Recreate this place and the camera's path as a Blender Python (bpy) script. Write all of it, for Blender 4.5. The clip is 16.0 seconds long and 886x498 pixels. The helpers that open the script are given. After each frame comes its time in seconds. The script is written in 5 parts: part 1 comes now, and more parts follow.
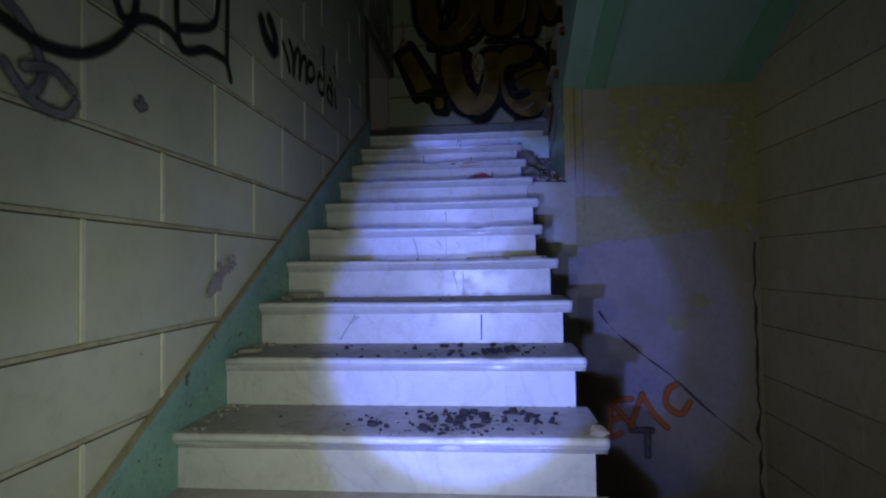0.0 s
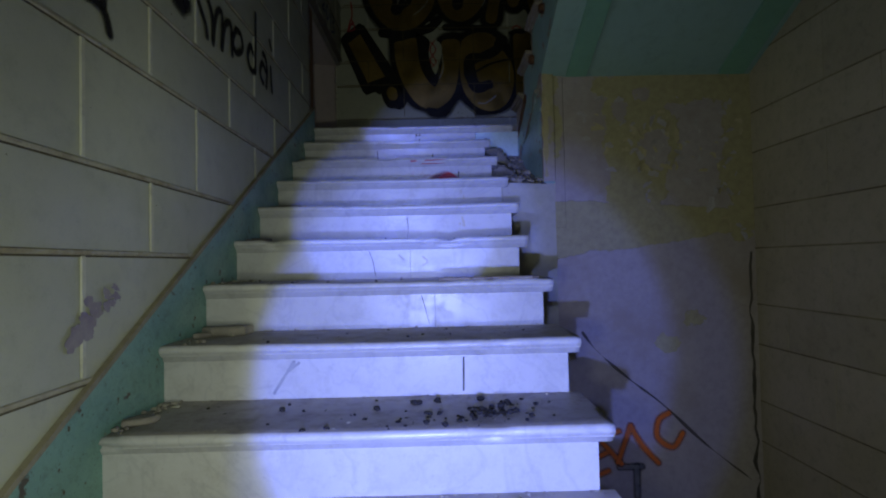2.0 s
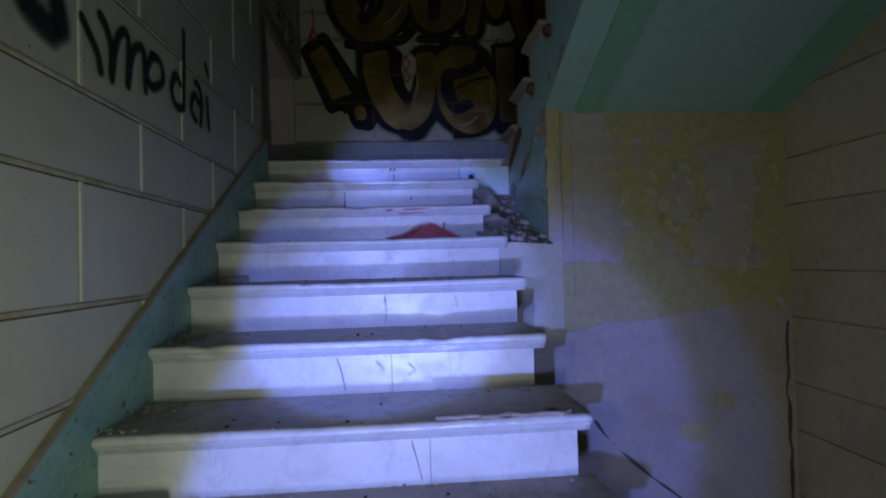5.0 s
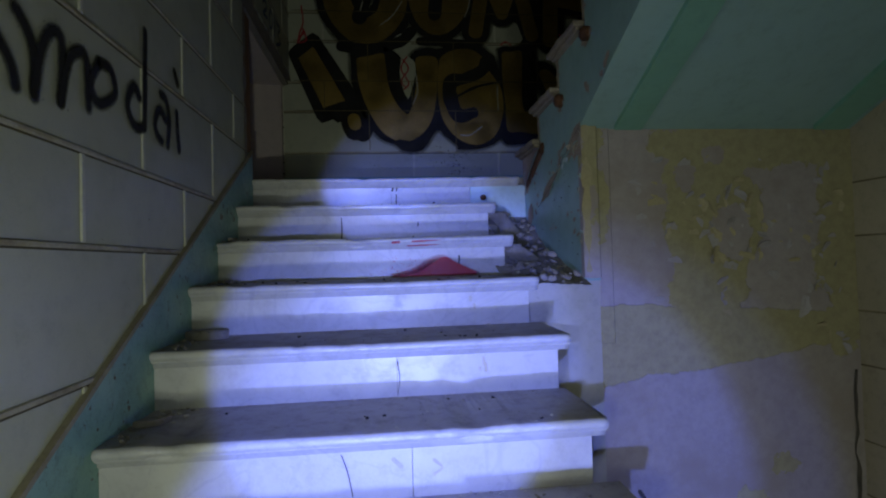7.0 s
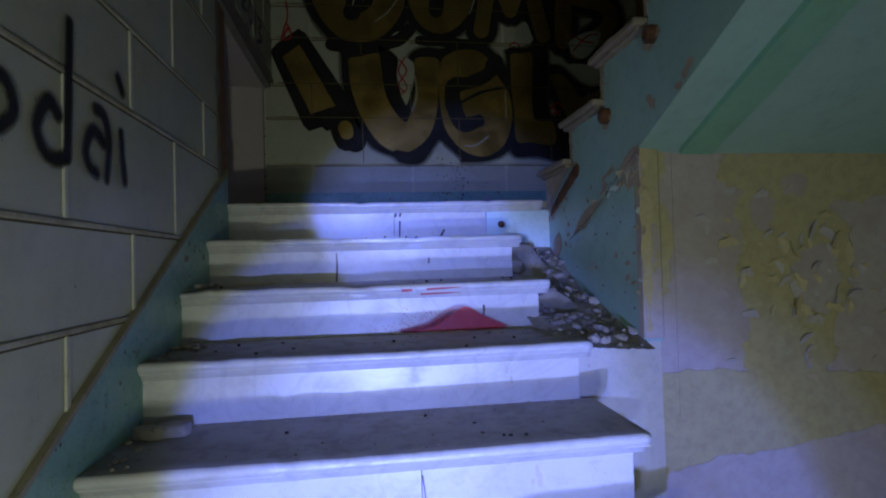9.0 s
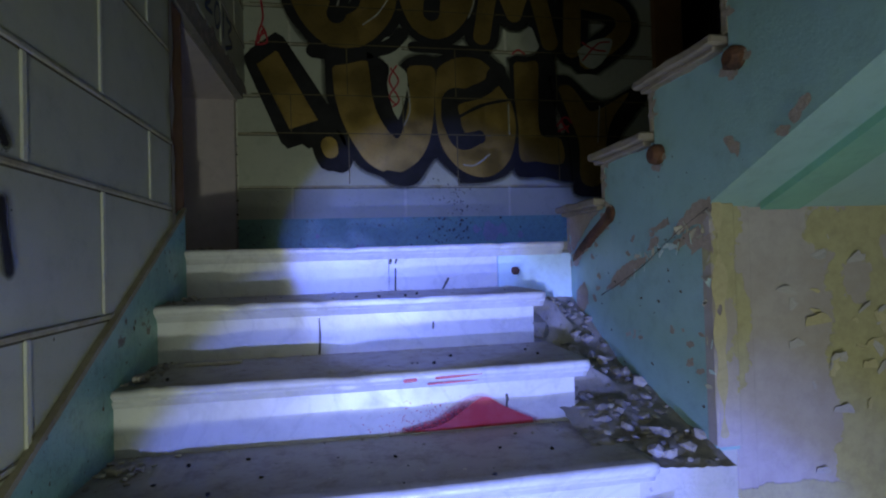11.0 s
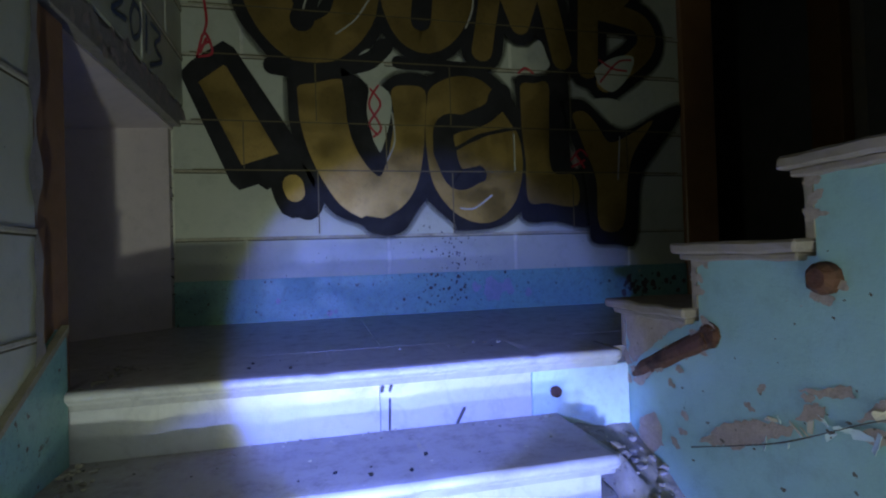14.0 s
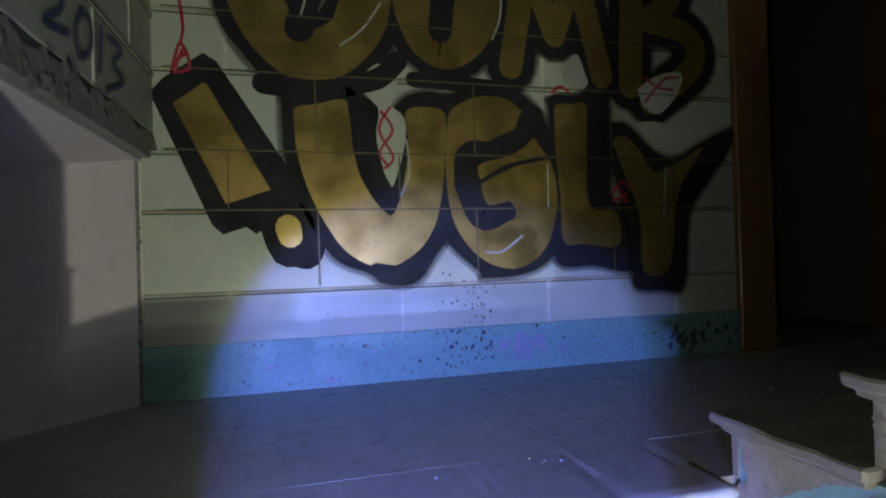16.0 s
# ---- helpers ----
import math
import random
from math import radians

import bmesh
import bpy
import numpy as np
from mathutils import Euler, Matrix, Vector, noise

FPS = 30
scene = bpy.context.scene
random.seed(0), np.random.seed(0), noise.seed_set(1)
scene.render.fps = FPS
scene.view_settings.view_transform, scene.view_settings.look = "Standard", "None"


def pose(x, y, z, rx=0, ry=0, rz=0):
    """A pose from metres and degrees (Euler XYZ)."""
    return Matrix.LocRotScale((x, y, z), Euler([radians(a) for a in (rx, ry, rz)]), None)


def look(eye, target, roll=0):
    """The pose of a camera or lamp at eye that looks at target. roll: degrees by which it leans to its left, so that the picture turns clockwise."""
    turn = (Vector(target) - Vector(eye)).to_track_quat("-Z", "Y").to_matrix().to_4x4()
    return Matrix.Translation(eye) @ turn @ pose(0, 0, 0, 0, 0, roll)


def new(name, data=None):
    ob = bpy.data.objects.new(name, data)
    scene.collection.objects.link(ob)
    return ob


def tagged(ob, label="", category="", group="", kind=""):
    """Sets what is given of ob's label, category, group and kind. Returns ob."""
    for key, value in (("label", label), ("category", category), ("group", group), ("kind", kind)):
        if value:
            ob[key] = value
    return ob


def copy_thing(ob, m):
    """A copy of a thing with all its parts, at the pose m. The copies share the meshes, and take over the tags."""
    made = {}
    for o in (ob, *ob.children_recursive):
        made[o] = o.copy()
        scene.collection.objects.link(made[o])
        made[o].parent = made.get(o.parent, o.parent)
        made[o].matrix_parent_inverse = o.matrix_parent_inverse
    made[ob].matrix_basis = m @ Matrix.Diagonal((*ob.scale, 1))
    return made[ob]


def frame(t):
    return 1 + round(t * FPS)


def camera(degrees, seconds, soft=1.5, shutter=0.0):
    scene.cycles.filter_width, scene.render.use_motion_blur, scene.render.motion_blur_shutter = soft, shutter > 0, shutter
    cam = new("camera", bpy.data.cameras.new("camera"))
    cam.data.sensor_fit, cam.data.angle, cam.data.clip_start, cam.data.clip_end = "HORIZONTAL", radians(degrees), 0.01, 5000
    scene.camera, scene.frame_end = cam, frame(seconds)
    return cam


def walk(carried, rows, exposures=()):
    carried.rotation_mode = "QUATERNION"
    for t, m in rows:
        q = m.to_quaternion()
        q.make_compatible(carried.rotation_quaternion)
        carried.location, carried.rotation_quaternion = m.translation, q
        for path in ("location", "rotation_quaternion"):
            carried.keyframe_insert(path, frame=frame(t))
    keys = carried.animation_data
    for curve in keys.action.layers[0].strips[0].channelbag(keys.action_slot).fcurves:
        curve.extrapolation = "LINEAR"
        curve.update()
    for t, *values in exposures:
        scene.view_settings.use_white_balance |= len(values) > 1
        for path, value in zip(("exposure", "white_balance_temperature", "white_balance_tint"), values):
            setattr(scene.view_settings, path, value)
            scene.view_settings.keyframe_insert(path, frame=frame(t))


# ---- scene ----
cam = camera(80.3, 16.0, soft=2.1)
METRES, EYE, TILT, LEAN, TURN = 4.0, 1.29, 0.0, 0.0, 5.0
ROWS = [
    (0.0, 0.0, 0.0, 0.0, 0.03, 1.65, 0.9),
    (0.5, -0.0051, 0.04, -0.0004, -2.12, 1.6, 0.95),
    (1.0, -0.0094, 0.0724, 0.0012, -3.98, 1.56, 1.08),
    (1.5, -0.0156, 0.1053, 0.0114, -5.06, 1.5, 1.15),
    (2.0, -0.0186, 0.1388, 0.0234, -5.75, 1.47, 1.23),
    (2.5, -0.0218, 0.1655, 0.0377, -6.48, 1.38, 1.33),
    (3.0, -0.0241, 0.189, 0.057, -7.27, 1.38, 1.3),
    (3.5, -0.0222, 0.2171, 0.0746, -8.04, 1.39, 1.39),
    (4.0, -0.0201, 0.2407, 0.0899, -8.79, 1.31, 1.45),
    (6.5, -0.0397, 0.3582, 0.1534, -10.39, 1.36, 1.61),
    (7.0, -0.0394, 0.3871, 0.1626, -11.02, 1.42, 1.66),
    (7.5, -0.0413, 0.4153, 0.1694, -11.8, 1.42, 1.62),
    (8.0, -0.0455, 0.443, 0.1803, -12.31, 1.36, 1.6),
    (8.5, -0.0487, 0.4741, 0.1964, -12.56, 1.28, 1.59),
    (9.0, -0.0515, 0.5042, 0.2118, -12.91, 1.28, 1.6),
    (9.5, -0.0514, 0.5314, 0.2291, -13.37, 1.2, 1.59),
    (12.0, -0.0464, 0.6619, 0.297, -15.67, 0.91, 1.7),
    (12.5, -0.0458, 0.6897, 0.3132, -16.24, 0.86, 1.72),
    (13.0, -0.0418, 0.7188, 0.3325, -16.99, 0.77, 1.75),
    (13.5, -0.0384, 0.7462, 0.3479, -17.77, 0.72, 1.75),
    (14.0, -0.0371, 0.7733, 0.362, -18.31, 0.68, 1.75),
    (14.5, -0.0378, 0.8021, 0.3767, -18.46, 0.66, 1.72),
    (15.0, -0.0406, 0.8277, 0.388, -18.69, 0.74, 1.68),
    (15.5, -0.0414, 0.8553, 0.4041, -19.07, 0.66, 1.62),
    (16.0, -0.0388, 0.8874, 0.4251, -19.61, 0.43, 1.6),
]
walk(cam, [(t, pose(0, 0, EYE, TILT, LEAN, TURN) @ pose(METRES * x, METRES * y, METRES * z, 90 + pitch, roll, yaw)) for t, x, y, z, yaw, pitch, roll in ROWS],
     [(0.0, 0.1, 6300, 10), (1.0, 0.24, 6300, 10), (2.0, 0.4, 6350, 10), (3.0, 0.52, 6400, 10), (4.0, 0.62, 6400, 10), (6.5, 0.92, 6350, 10), (8.0, 1.15, 6350, 10),
      (9.5, 1.52, 6200, 10), (12.0, 2.25, 5950, 10), (13.0, 2.42, 5850, 10), (14.0, 2.66, 5850, 10), (15.0, 3.0, 5900, 11), (16.0, 3.52, 6150, 12)])

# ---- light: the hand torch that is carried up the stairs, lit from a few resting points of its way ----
world = bpy.data.worlds.new("world")
scene.world = world
world.use_nodes = True
world.node_tree.nodes["Background"].inputs["Color"].default_value = (0.35, 0.4, 0.5, 1)
world.node_tree.nodes["Background"].inputs["Strength"].default_value = 0.0

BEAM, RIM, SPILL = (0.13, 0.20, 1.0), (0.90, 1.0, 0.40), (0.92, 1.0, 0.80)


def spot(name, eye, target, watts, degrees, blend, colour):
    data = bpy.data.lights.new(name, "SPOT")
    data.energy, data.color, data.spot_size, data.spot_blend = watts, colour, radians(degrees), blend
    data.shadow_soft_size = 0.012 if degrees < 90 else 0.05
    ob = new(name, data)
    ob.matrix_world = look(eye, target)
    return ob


BEAMS = [  # place, aim, watts
    ((-0.059, 0.043, 1.002), (0.150, 3.033, 0.800), 44.0),
    ((-0.178, 0.594, 1.120), (0.020, 3.576, 0.880), 104.0),
    ((-0.386, 1.801, 1.794), (-0.180, 4.769, 1.400), 42.0),
    ((-0.463, 3.123, 2.517), (0.302, 5.972, 2.130), 12.0),
    ((-0.502, 3.381, 2.650), (0.190, 6.250, 2.290), 17.0),
]
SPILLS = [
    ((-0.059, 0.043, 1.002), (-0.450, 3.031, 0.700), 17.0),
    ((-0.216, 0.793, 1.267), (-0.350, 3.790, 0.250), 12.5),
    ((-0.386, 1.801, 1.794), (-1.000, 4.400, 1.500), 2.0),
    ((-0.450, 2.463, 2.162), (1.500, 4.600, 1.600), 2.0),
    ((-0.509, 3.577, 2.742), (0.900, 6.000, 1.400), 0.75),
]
for eye, aim, watts in BEAMS:
    spot("torch_beam", eye, aim, watts, 45.5, 0.22, BEAM)
    spot("torch_rim", eye, aim, watts * 0.075, 49.5, 0.25, RIM)
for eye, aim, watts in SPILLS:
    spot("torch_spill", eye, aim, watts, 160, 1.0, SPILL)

# ---- materials ----


def nodes_of(name):
    m = bpy.data.materials.new(name)
    m.use_nodes = True
    return m, m.node_tree.nodes, m.node_tree.links, m.node_tree.nodes["Principled BSDF"]


def noise_node(N, L, coord, scale, detail=5.0, rough=0.6):
    n = N.new("ShaderNodeTexNoise")
    n.inputs["Scale"].default_value, n.inputs["Detail"].default_value, n.inputs["Roughness"].default_value = scale, detail, rough
    L.new(coord, n.inputs["Vector"])
    return n.outputs["Fac"]


def ramp(N, L, fac, lo, hi):
    r = N.new("ShaderNodeMapRange")
    r.inputs["From Min"].default_value, r.inputs["From Max"].default_value = lo, hi
    r.interpolation_type = "SMOOTHSTEP"
    L.new(fac, r.inputs["Value"])
    return r.outputs["Result"]


def mix(N, L, fac, a, b):
    m = N.new("ShaderNodeMix")
    m.data_type = "RGBA"
    for slot, v in ((0, fac), (6, a), (7, b)):
        if isinstance(v, (tuple, float)):
            m.inputs[slot].default_value = (*v, 1) if isinstance(v, tuple) else v
        else:
            L.new(v, m.inputs[slot])
    return m.outputs[2]


def surface(name, base, second, under=None, amount=0.5, scale=3.0, chip_scale=9.0, chips=0.68, dirt=(0.05, 0.045, 0.035), dirty=0.3,
            rough=0.6, bump=0.25, metal=0.0, speckle=0.0, vary=0.0, sheen=None):
    """Paint, plaster, stone or rust: a base with broad blotches, chips down to another colour, fine dirt and relief."""
    m, N, L, P = nodes_of(name)
    co = N.new("ShaderNodeNewGeometry").outputs["Position"]
    blot = ramp(N, L, noise_node(N, L, co, scale, 6, 0.65), 0.38, 0.66)
    bm_ = N.new("ShaderNodeMath")
    bm_.operation = "MULTIPLY"
    bm_.inputs[1].default_value = amount
    L.new(blot, bm_.inputs[0])
    col = mix(N, L, bm_.outputs[0], base, second)
    fine = noise_node(N, L, co, 90, 4, 0.7)
    dm = N.new("ShaderNodeMath")
    dm.operation = "MULTIPLY"
    dm.inputs[1].default_value = dirty
    L.new(ramp(N, L, noise_node(N, L, co, scale * 6.3, 8, 0.75), 0.45, 0.8), dm.inputs[0])
    col = mix(N, L, dm.outputs[0], col, dirt)
    height = fine
    if under:
        c = ramp(N, L, noise_node(N, L, co, chip_scale, 7, 0.62), chips, chips + 0.012)
        col = mix(N, L, c, col, under)
        h = N.new("ShaderNodeMath")
        h.operation = "MULTIPLY_ADD"
        h.inputs[1].default_value = -3.0
        L.new(c, h.inputs[0])
        L.new(fine, h.inputs[2])
        height = h.outputs[0]
    if speckle:
        s = ramp(N, L, noise_node(N, L, co, 160, 2, 0.5), 0.64, 0.7)
        sm = N.new("ShaderNodeMath")
        sm.operation = "MULTIPLY"
        sm.inputs[1].default_value = speckle
        L.new(s, sm.inputs[0])
        col = mix(N, L, sm.outputs[0], col, dirt)
    if vary:
        hv = N.new("ShaderNodeHueSaturation")
        o = N.new("ShaderNodeObjectInfo")
        v = N.new("ShaderNodeMapRange")
        v.inputs["To Min"].default_value, v.inputs["To Max"].default_value = 1 - vary, 1 + vary
        L.new(o.outputs["Random"], v.inputs["Value"])
        L.new(v.outputs["Result"], hv.inputs["Value"])
        L.new(col, hv.inputs["Color"])
        col = hv.outputs["Color"]
    L.new(col, P.inputs["Base Color"])
    P.inputs["Metallic"].default_value = metal
    rr = N.new("ShaderNodeMapRange")
    rr.inputs["To Min"].default_value, rr.inputs["To Max"].default_value = max(rough - 0.12, 0.05), min(rough + 0.15, 1)
    L.new(blot, rr.inputs["Value"])
    L.new(rr.outputs["Result"], P.inputs["Roughness"])
    b = N.new("ShaderNodeBump")
    b.inputs["Strength"].default_value, b.inputs["Distance"].default_value = bump, 0.004
    L.new(height, b.inputs["Height"])
    L.new(b.outputs["Normal"], P.inputs["Normal"])
    return m


def marble(name, base, vein, rough, dirty, dirt):
    """Worn white marble: cloudy ground, thin wandering veins, dust and grime."""
    m, N, L, P = nodes_of(name)
    co = N.new("ShaderNodeNewGeometry").outputs["Position"]
    w = N.new("ShaderNodeTexNoise")
    w.inputs["Scale"].default_value, w.inputs["Detail"].default_value, w.inputs["Distortion"].default_value = 2.6, 7, 1.6
    L.new(co, w.inputs["Vector"])
    a = N.new("ShaderNodeMath")
    a.operation = "SUBTRACT"
    a.inputs[1].default_value = 0.5
    L.new(w.outputs["Fac"], a.inputs[0])
    ab = N.new("ShaderNodeMath")
    ab.operation = "ABSOLUTE"
    L.new(a.outputs[0], ab.inputs[0])
    v = N.new("ShaderNodeMapRange")
    v.inputs["From Min"].default_value, v.inputs["From Max"].default_value = 0.0, 0.022
    v.inputs["To Min"].default_value, v.inputs["To Max"].default_value = 0.32, 0.0
    L.new(ab.outputs[0], v.inputs["Value"])
    col = mix(N, L, v.outputs["Result"], base, vein)
    cloud = ramp(N, L, noise_node(N, L, co, 5, 6, 0.6), 0.42, 0.72)
    cm = N.new("ShaderNodeMath")
    cm.operation = "MULTIPLY"
    cm.inputs[1].default_value = 0.35
    L.new(cloud, cm.inputs[0])
    col = mix(N, L, cm.outputs[0], col, tuple(c * 0.72 for c in base))
    g = ramp(N, L, noise_node(N, L, co, 14, 9, 0.78), 0.44, 0.74)
    gm = N.new("ShaderNodeMath")
    gm.operation = "MULTIPLY"
    gm.inputs[1].default_value = dirty
    L.new(g, gm.inputs[0])
    col = mix(N, L, gm.outputs[0], col, dirt)
    sp = ramp(N, L, noise_node(N, L, co, 120, 2, 0.5), 0.68, 0.73)
    sm = N.new("ShaderNodeMath")
    sm.operation = "MULTIPLY"
    sm.inputs[1].default_value = 0.6 * dirty
    L.new(sp, sm.inputs[0])
    col = mix(N, L, sm.outputs[0], col, dirt)
    L.new(col, P.inputs["Base Color"])
    rr = N.new("ShaderNodeMapRange")
    rr.inputs["To Min"].default_value, rr.inputs["To Max"].default_value = rough, min(rough + 0.3, 1)
    L.new(g, rr.inputs["Value"])
    L.new(rr.outputs["Result"], P.inputs["Roughness"])
    b = N.new("ShaderNodeBump")
    b.inputs["Strength"].default_value, b.inputs["Distance"].default_value = 0.2, 0.003
    L.new(noise_node(N, L, co, 70, 5, 0.7), b.inputs["Height"])
    L.new(b.outputs["Normal"], P.inputs["Normal"])
    return m


CREAM = surface("cream_block_paint", (0.46, 0.47, 0.36), (0.40, 0.41, 0.31), dirty=0.22, rough=0.5, bump=0.18, vary=0.05, scale=1.7, speckle=0.1)
JOINT = surface("joint_paint", (0.60, 0.60, 0.48), (0.48, 0.46, 0.35), dirty=0.4, rough=0.55, bump=0.2)
OLIVE = surface("olive_wall_paint", (0.46, 0.405, 0.31), (0.38, 0.33, 0.245), dirty=0.35, rough=0.6, bump=0.3, vary=0.07)


def banded(name):
    """Ochre wall paint that has come off in large patches down to a lilac undercoat; a band and a few islands kept their paint."""
    m, N, L, P = nodes_of(name)
    co = N.new("ShaderNodeNewGeometry").outputs["Position"]

    def math2(op, a, b):
        n = N.new("ShaderNodeMath")
        n.operation = op
        for slot, v in ((0, a), (1, b)):
            if isinstance(v, (int, float)):
                n.inputs[slot].default_value = v
            else:
                L.new(v, n.inputs[slot])
        return n.outputs[0]

    def vector(op, a, b):
        n = N.new("ShaderNodeVectorMath")
        n.operation = op
        for slot, v in ((0, a), (1, b)):
            if isinstance(v, tuple):
                n.inputs[slot].default_value = v
            else:
                L.new(v, n.inputs[slot])
        return n
    wob = N.new("ShaderNodeTexNoise")
    wob.inputs["Scale"].default_value, wob.inputs["Detail"].default_value, wob.inputs["Roughness"].default_value = 4.2, 8, 0.68
    L.new(co, wob.inputs["Vector"])
    shift = vector("MULTIPLY", vector("SUBTRACT", wob.outputs["Color"], (0.5, 0.5, 0.5)).outputs[0], (0.30, 0.0, 0.30)).outputs[0]
    at = vector("ADD", co, shift).outputs[0]
    flat_at = vector("MULTIPLY", at, (1.0, 0.0, 1.0)).outputs[0]
    sep = N.new("ShaderNodeSeparateXYZ")
    L.new(at, sep.inputs[0])
    small = N.new("ShaderNodeSeparateXYZ")
    L.new(vector("ADD", co, vector("MULTIPLY", shift, (0.35, 0.0, 0.35)).outputs[0]).outputs[0], small.inputs[0])

    def blob(x, z, rx, rz):
        d = vector("DIVIDE", vector("SUBTRACT", flat_at, (x, 0.0, z)).outputs[0], (rx, 1.0, rz)).outputs[0]
        n = vector("LENGTH", d, (0.0, 0.0, 0.0))
        return math2("SUBTRACT", 1.0, n.outputs["Value"])
    # band, narrowing away from the steps
    mid = math2("MULTIPLY_ADD", small.outputs["X"], 0.032)
    mid.node.inputs[2].default_value = 1.545
    half = math2("MULTIPLY_ADD", small.outputs["X"], -0.095)
    half.node.inputs[2].default_value = 0.228
    off = math2("ABSOLUTE", math2("SUBTRACT", small.outputs["Z"], mid), 0.0)
    f = math2("SUBTRACT", half, off)
    for x, z, rx, rz in ((1.14, 2.08, 0.24, 0.46), (1.28, 2.43, 0.44, 0.13), (1.74, 2.05, 0.12, 0.6), (1.06, 1.78, 0.16, 0.12), (1.22, 0.89, 0.07, 0.06), (1.42, 1.02, 0.08, 0.04), (0.60, 2.30, 0.035, 0.30)):
        f = math2("MAXIMUM", f, math2("MULTIPLY", blob(x, z, rx, rz), 0.2))
    for x, z, rx, rz in ((1.21, 2.05, 0.10, 0.12), (1.16, 2.37, 0.06, 0.05), (1.42, 1.86, 0.15, 0.12), (1.02, 2.26, 0.05, 0.06), (1.34, 2.28, 0.06, 0.05)):
        f = math2("MINIMUM", f, math2("MULTIPLY", blob(x, z, rx, rz), -0.3))
    f = ramp(N, L, f, -0.003, 0.004)
    fine = noise_node(N, L, co, 26, 8, 0.7)
    broad = noise_node(N, L, co, 2.3, 6, 0.65)
    lilac = mix(N, L, ramp(N, L, fine, 0.35, 0.75), (0.42, 0.375, 0.39), (0.35, 0.31, 0.32))
    lilac = mix(N, L, ramp(N, L, broad, 0.45, 0.7), lilac, (0.34, 0.29, 0.275))
    ochre = mix(N, L, ramp(N, L, fine, 0.35, 0.75), (0.41, 0.37, 0.22), (0.32, 0.285, 0.175))
    L.new(mix(N, L, f, lilac, ochre), P.inputs["Base Color"])
    P.inputs["Roughness"].default_value = 0.72
    h = N.new("ShaderNodeMath")
    h.operation = "MULTIPLY_ADD"
    h.inputs[1].default_value = 1.6
    L.new(f, h.inputs[0])
    L.new(fine, h.inputs[2])
    b = N.new("ShaderNodeBump")
    b.inputs["Strength"].default_value, b.inputs["Distance"].default_value = 0.55, 0.004
    L.new(h.outputs[0], b.inputs["Height"])
    L.new(b.outputs["Normal"], P.inputs["Normal"])
    return m


OCHRE = banded("peeling_ochre_over_lilac")
TEAL = surface("teal_oil_paint", (0.30, 0.47, 0.48), (0.25, 0.40, 0.41), under=(0.40, 0.33, 0.30), chip_scale=7, chips=0.69, dirty=0.25, rough=0.42, bump=0.3, scale=2.2)
TEAL_SKIRT = surface("teal_skirting_paint", (0.20, 0.38, 0.33), (0.17, 0.30, 0.30), under=(0.09, 0.08, 0.06), chip_scale=16, chips=0.66, dirty=0.5, rough=0.45, bump=0.4, speckle=0.5, scale=5)
GREEN = surface("green_oil_paint", (0.20, 0.42, 0.34), (0.17, 0.34, 0.28), dirty=0.25, rough=0.42, bump=0.2)
MARBLE = marble("worn_marble", (0.56, 0.55, 0.55), (0.36, 0.36, 0.39), 0.30, 0.34, (0.24, 0.22, 0.20))
# tread tops: dust, and the dimness of grazing light put into the colour
DUSTY_SHADED = marble("dusty_shaded_marble", (0.33, 0.305, 0.285), (0.25, 0.235, 0.225), 0.55, 0.62, (0.15, 0.13, 0.115))
OLD_MARBLE = marble("weathered_marble", (0.28, 0.235, 0.20), (0.23, 0.195, 0.165), 0.5, 0.7, (0.17, 0.14, 0.11))
LANDING = marble("landing_marble", (0.39, 0.35, 0.32), (0.40, 0.375, 0.35), 0.28, 0.42, (0.15, 0.115, 0.085))
RUBBLE = surface("broken_mortar", (0.29, 0.262, 0.23), (0.20, 0.18, 0.155), under=(0.16, 0.14, 0.12), chip_scale=30, chips=0.62, dirty=0.4, rough=0.95, bump=0.6, scale=9)
CONCRETE = surface("raw_mortar", (0.30, 0.27, 0.24), (0.20, 0.18, 0.16), dirty=0.5, rough=0.9, bump=0.8, scale=5)
RUST = surface("rusty_iron", (0.115, 0.046, 0.022), (0.035, 0.016, 0.012), amount=1.0, dirty=0.4, rough=0.85, bump=0.8, scale=14)
BROWN = surface("brown_wood_paint", (0.26, 0.13, 0.05), (0.19, 0.09, 0.035), dirty=0.3, rough=0.4, bump=0.2)
NICHE = surface("pinkish_distemper", (0.58, 0.49, 0.46), (0.50, 0.42, 0.40), dirty=0.2, rough=0.8, bump=0.2)
NICHE_OCHRE = surface("ochre_distemper", (0.24, 0.125, 0.055), (0.17, 0.09, 0.04), dirty=0.3, rough=0.8, bump=0.3)
PLASTER = surface("dark_plaster", (0.20, 0.19, 0.17), (0.15, 0.14, 0.13), dirty=0.3, rough=0.85, bump=0.3)
DARK_ROOM = surface("unlit_room_plaster", (0.40, 0.31, 0.28), (0.30, 0.23, 0.21), dirty=0.3, rough=0.9, bump=0.2)
FLOOR_M = surface("dirty_floor", (0.16, 0.14, 0.12), (0.10, 0.09, 0.08), dirty=0.6, rough=0.85, bump=0.7)
BLACK = surface("black_spray_paint", (0.007, 0.006, 0.006), (0.011, 0.009, 0.009), dirty=0.0, rough=0.8, bump=0.15)
GOLD = surface("gold_spray_paint", (0.42, 0.29, 0.085), (0.32, 0.21, 0.06), dirty=0.35, rough=0.40, bump=0.2, scale=5, metal=0.8)
RED = surface("red_spray_paint", (0.36, 0.008, 0.02), (0.40, 0.06, 0.08), amount=0.6, scale=11, dirty=0.1, rough=0.5, bump=0.1)
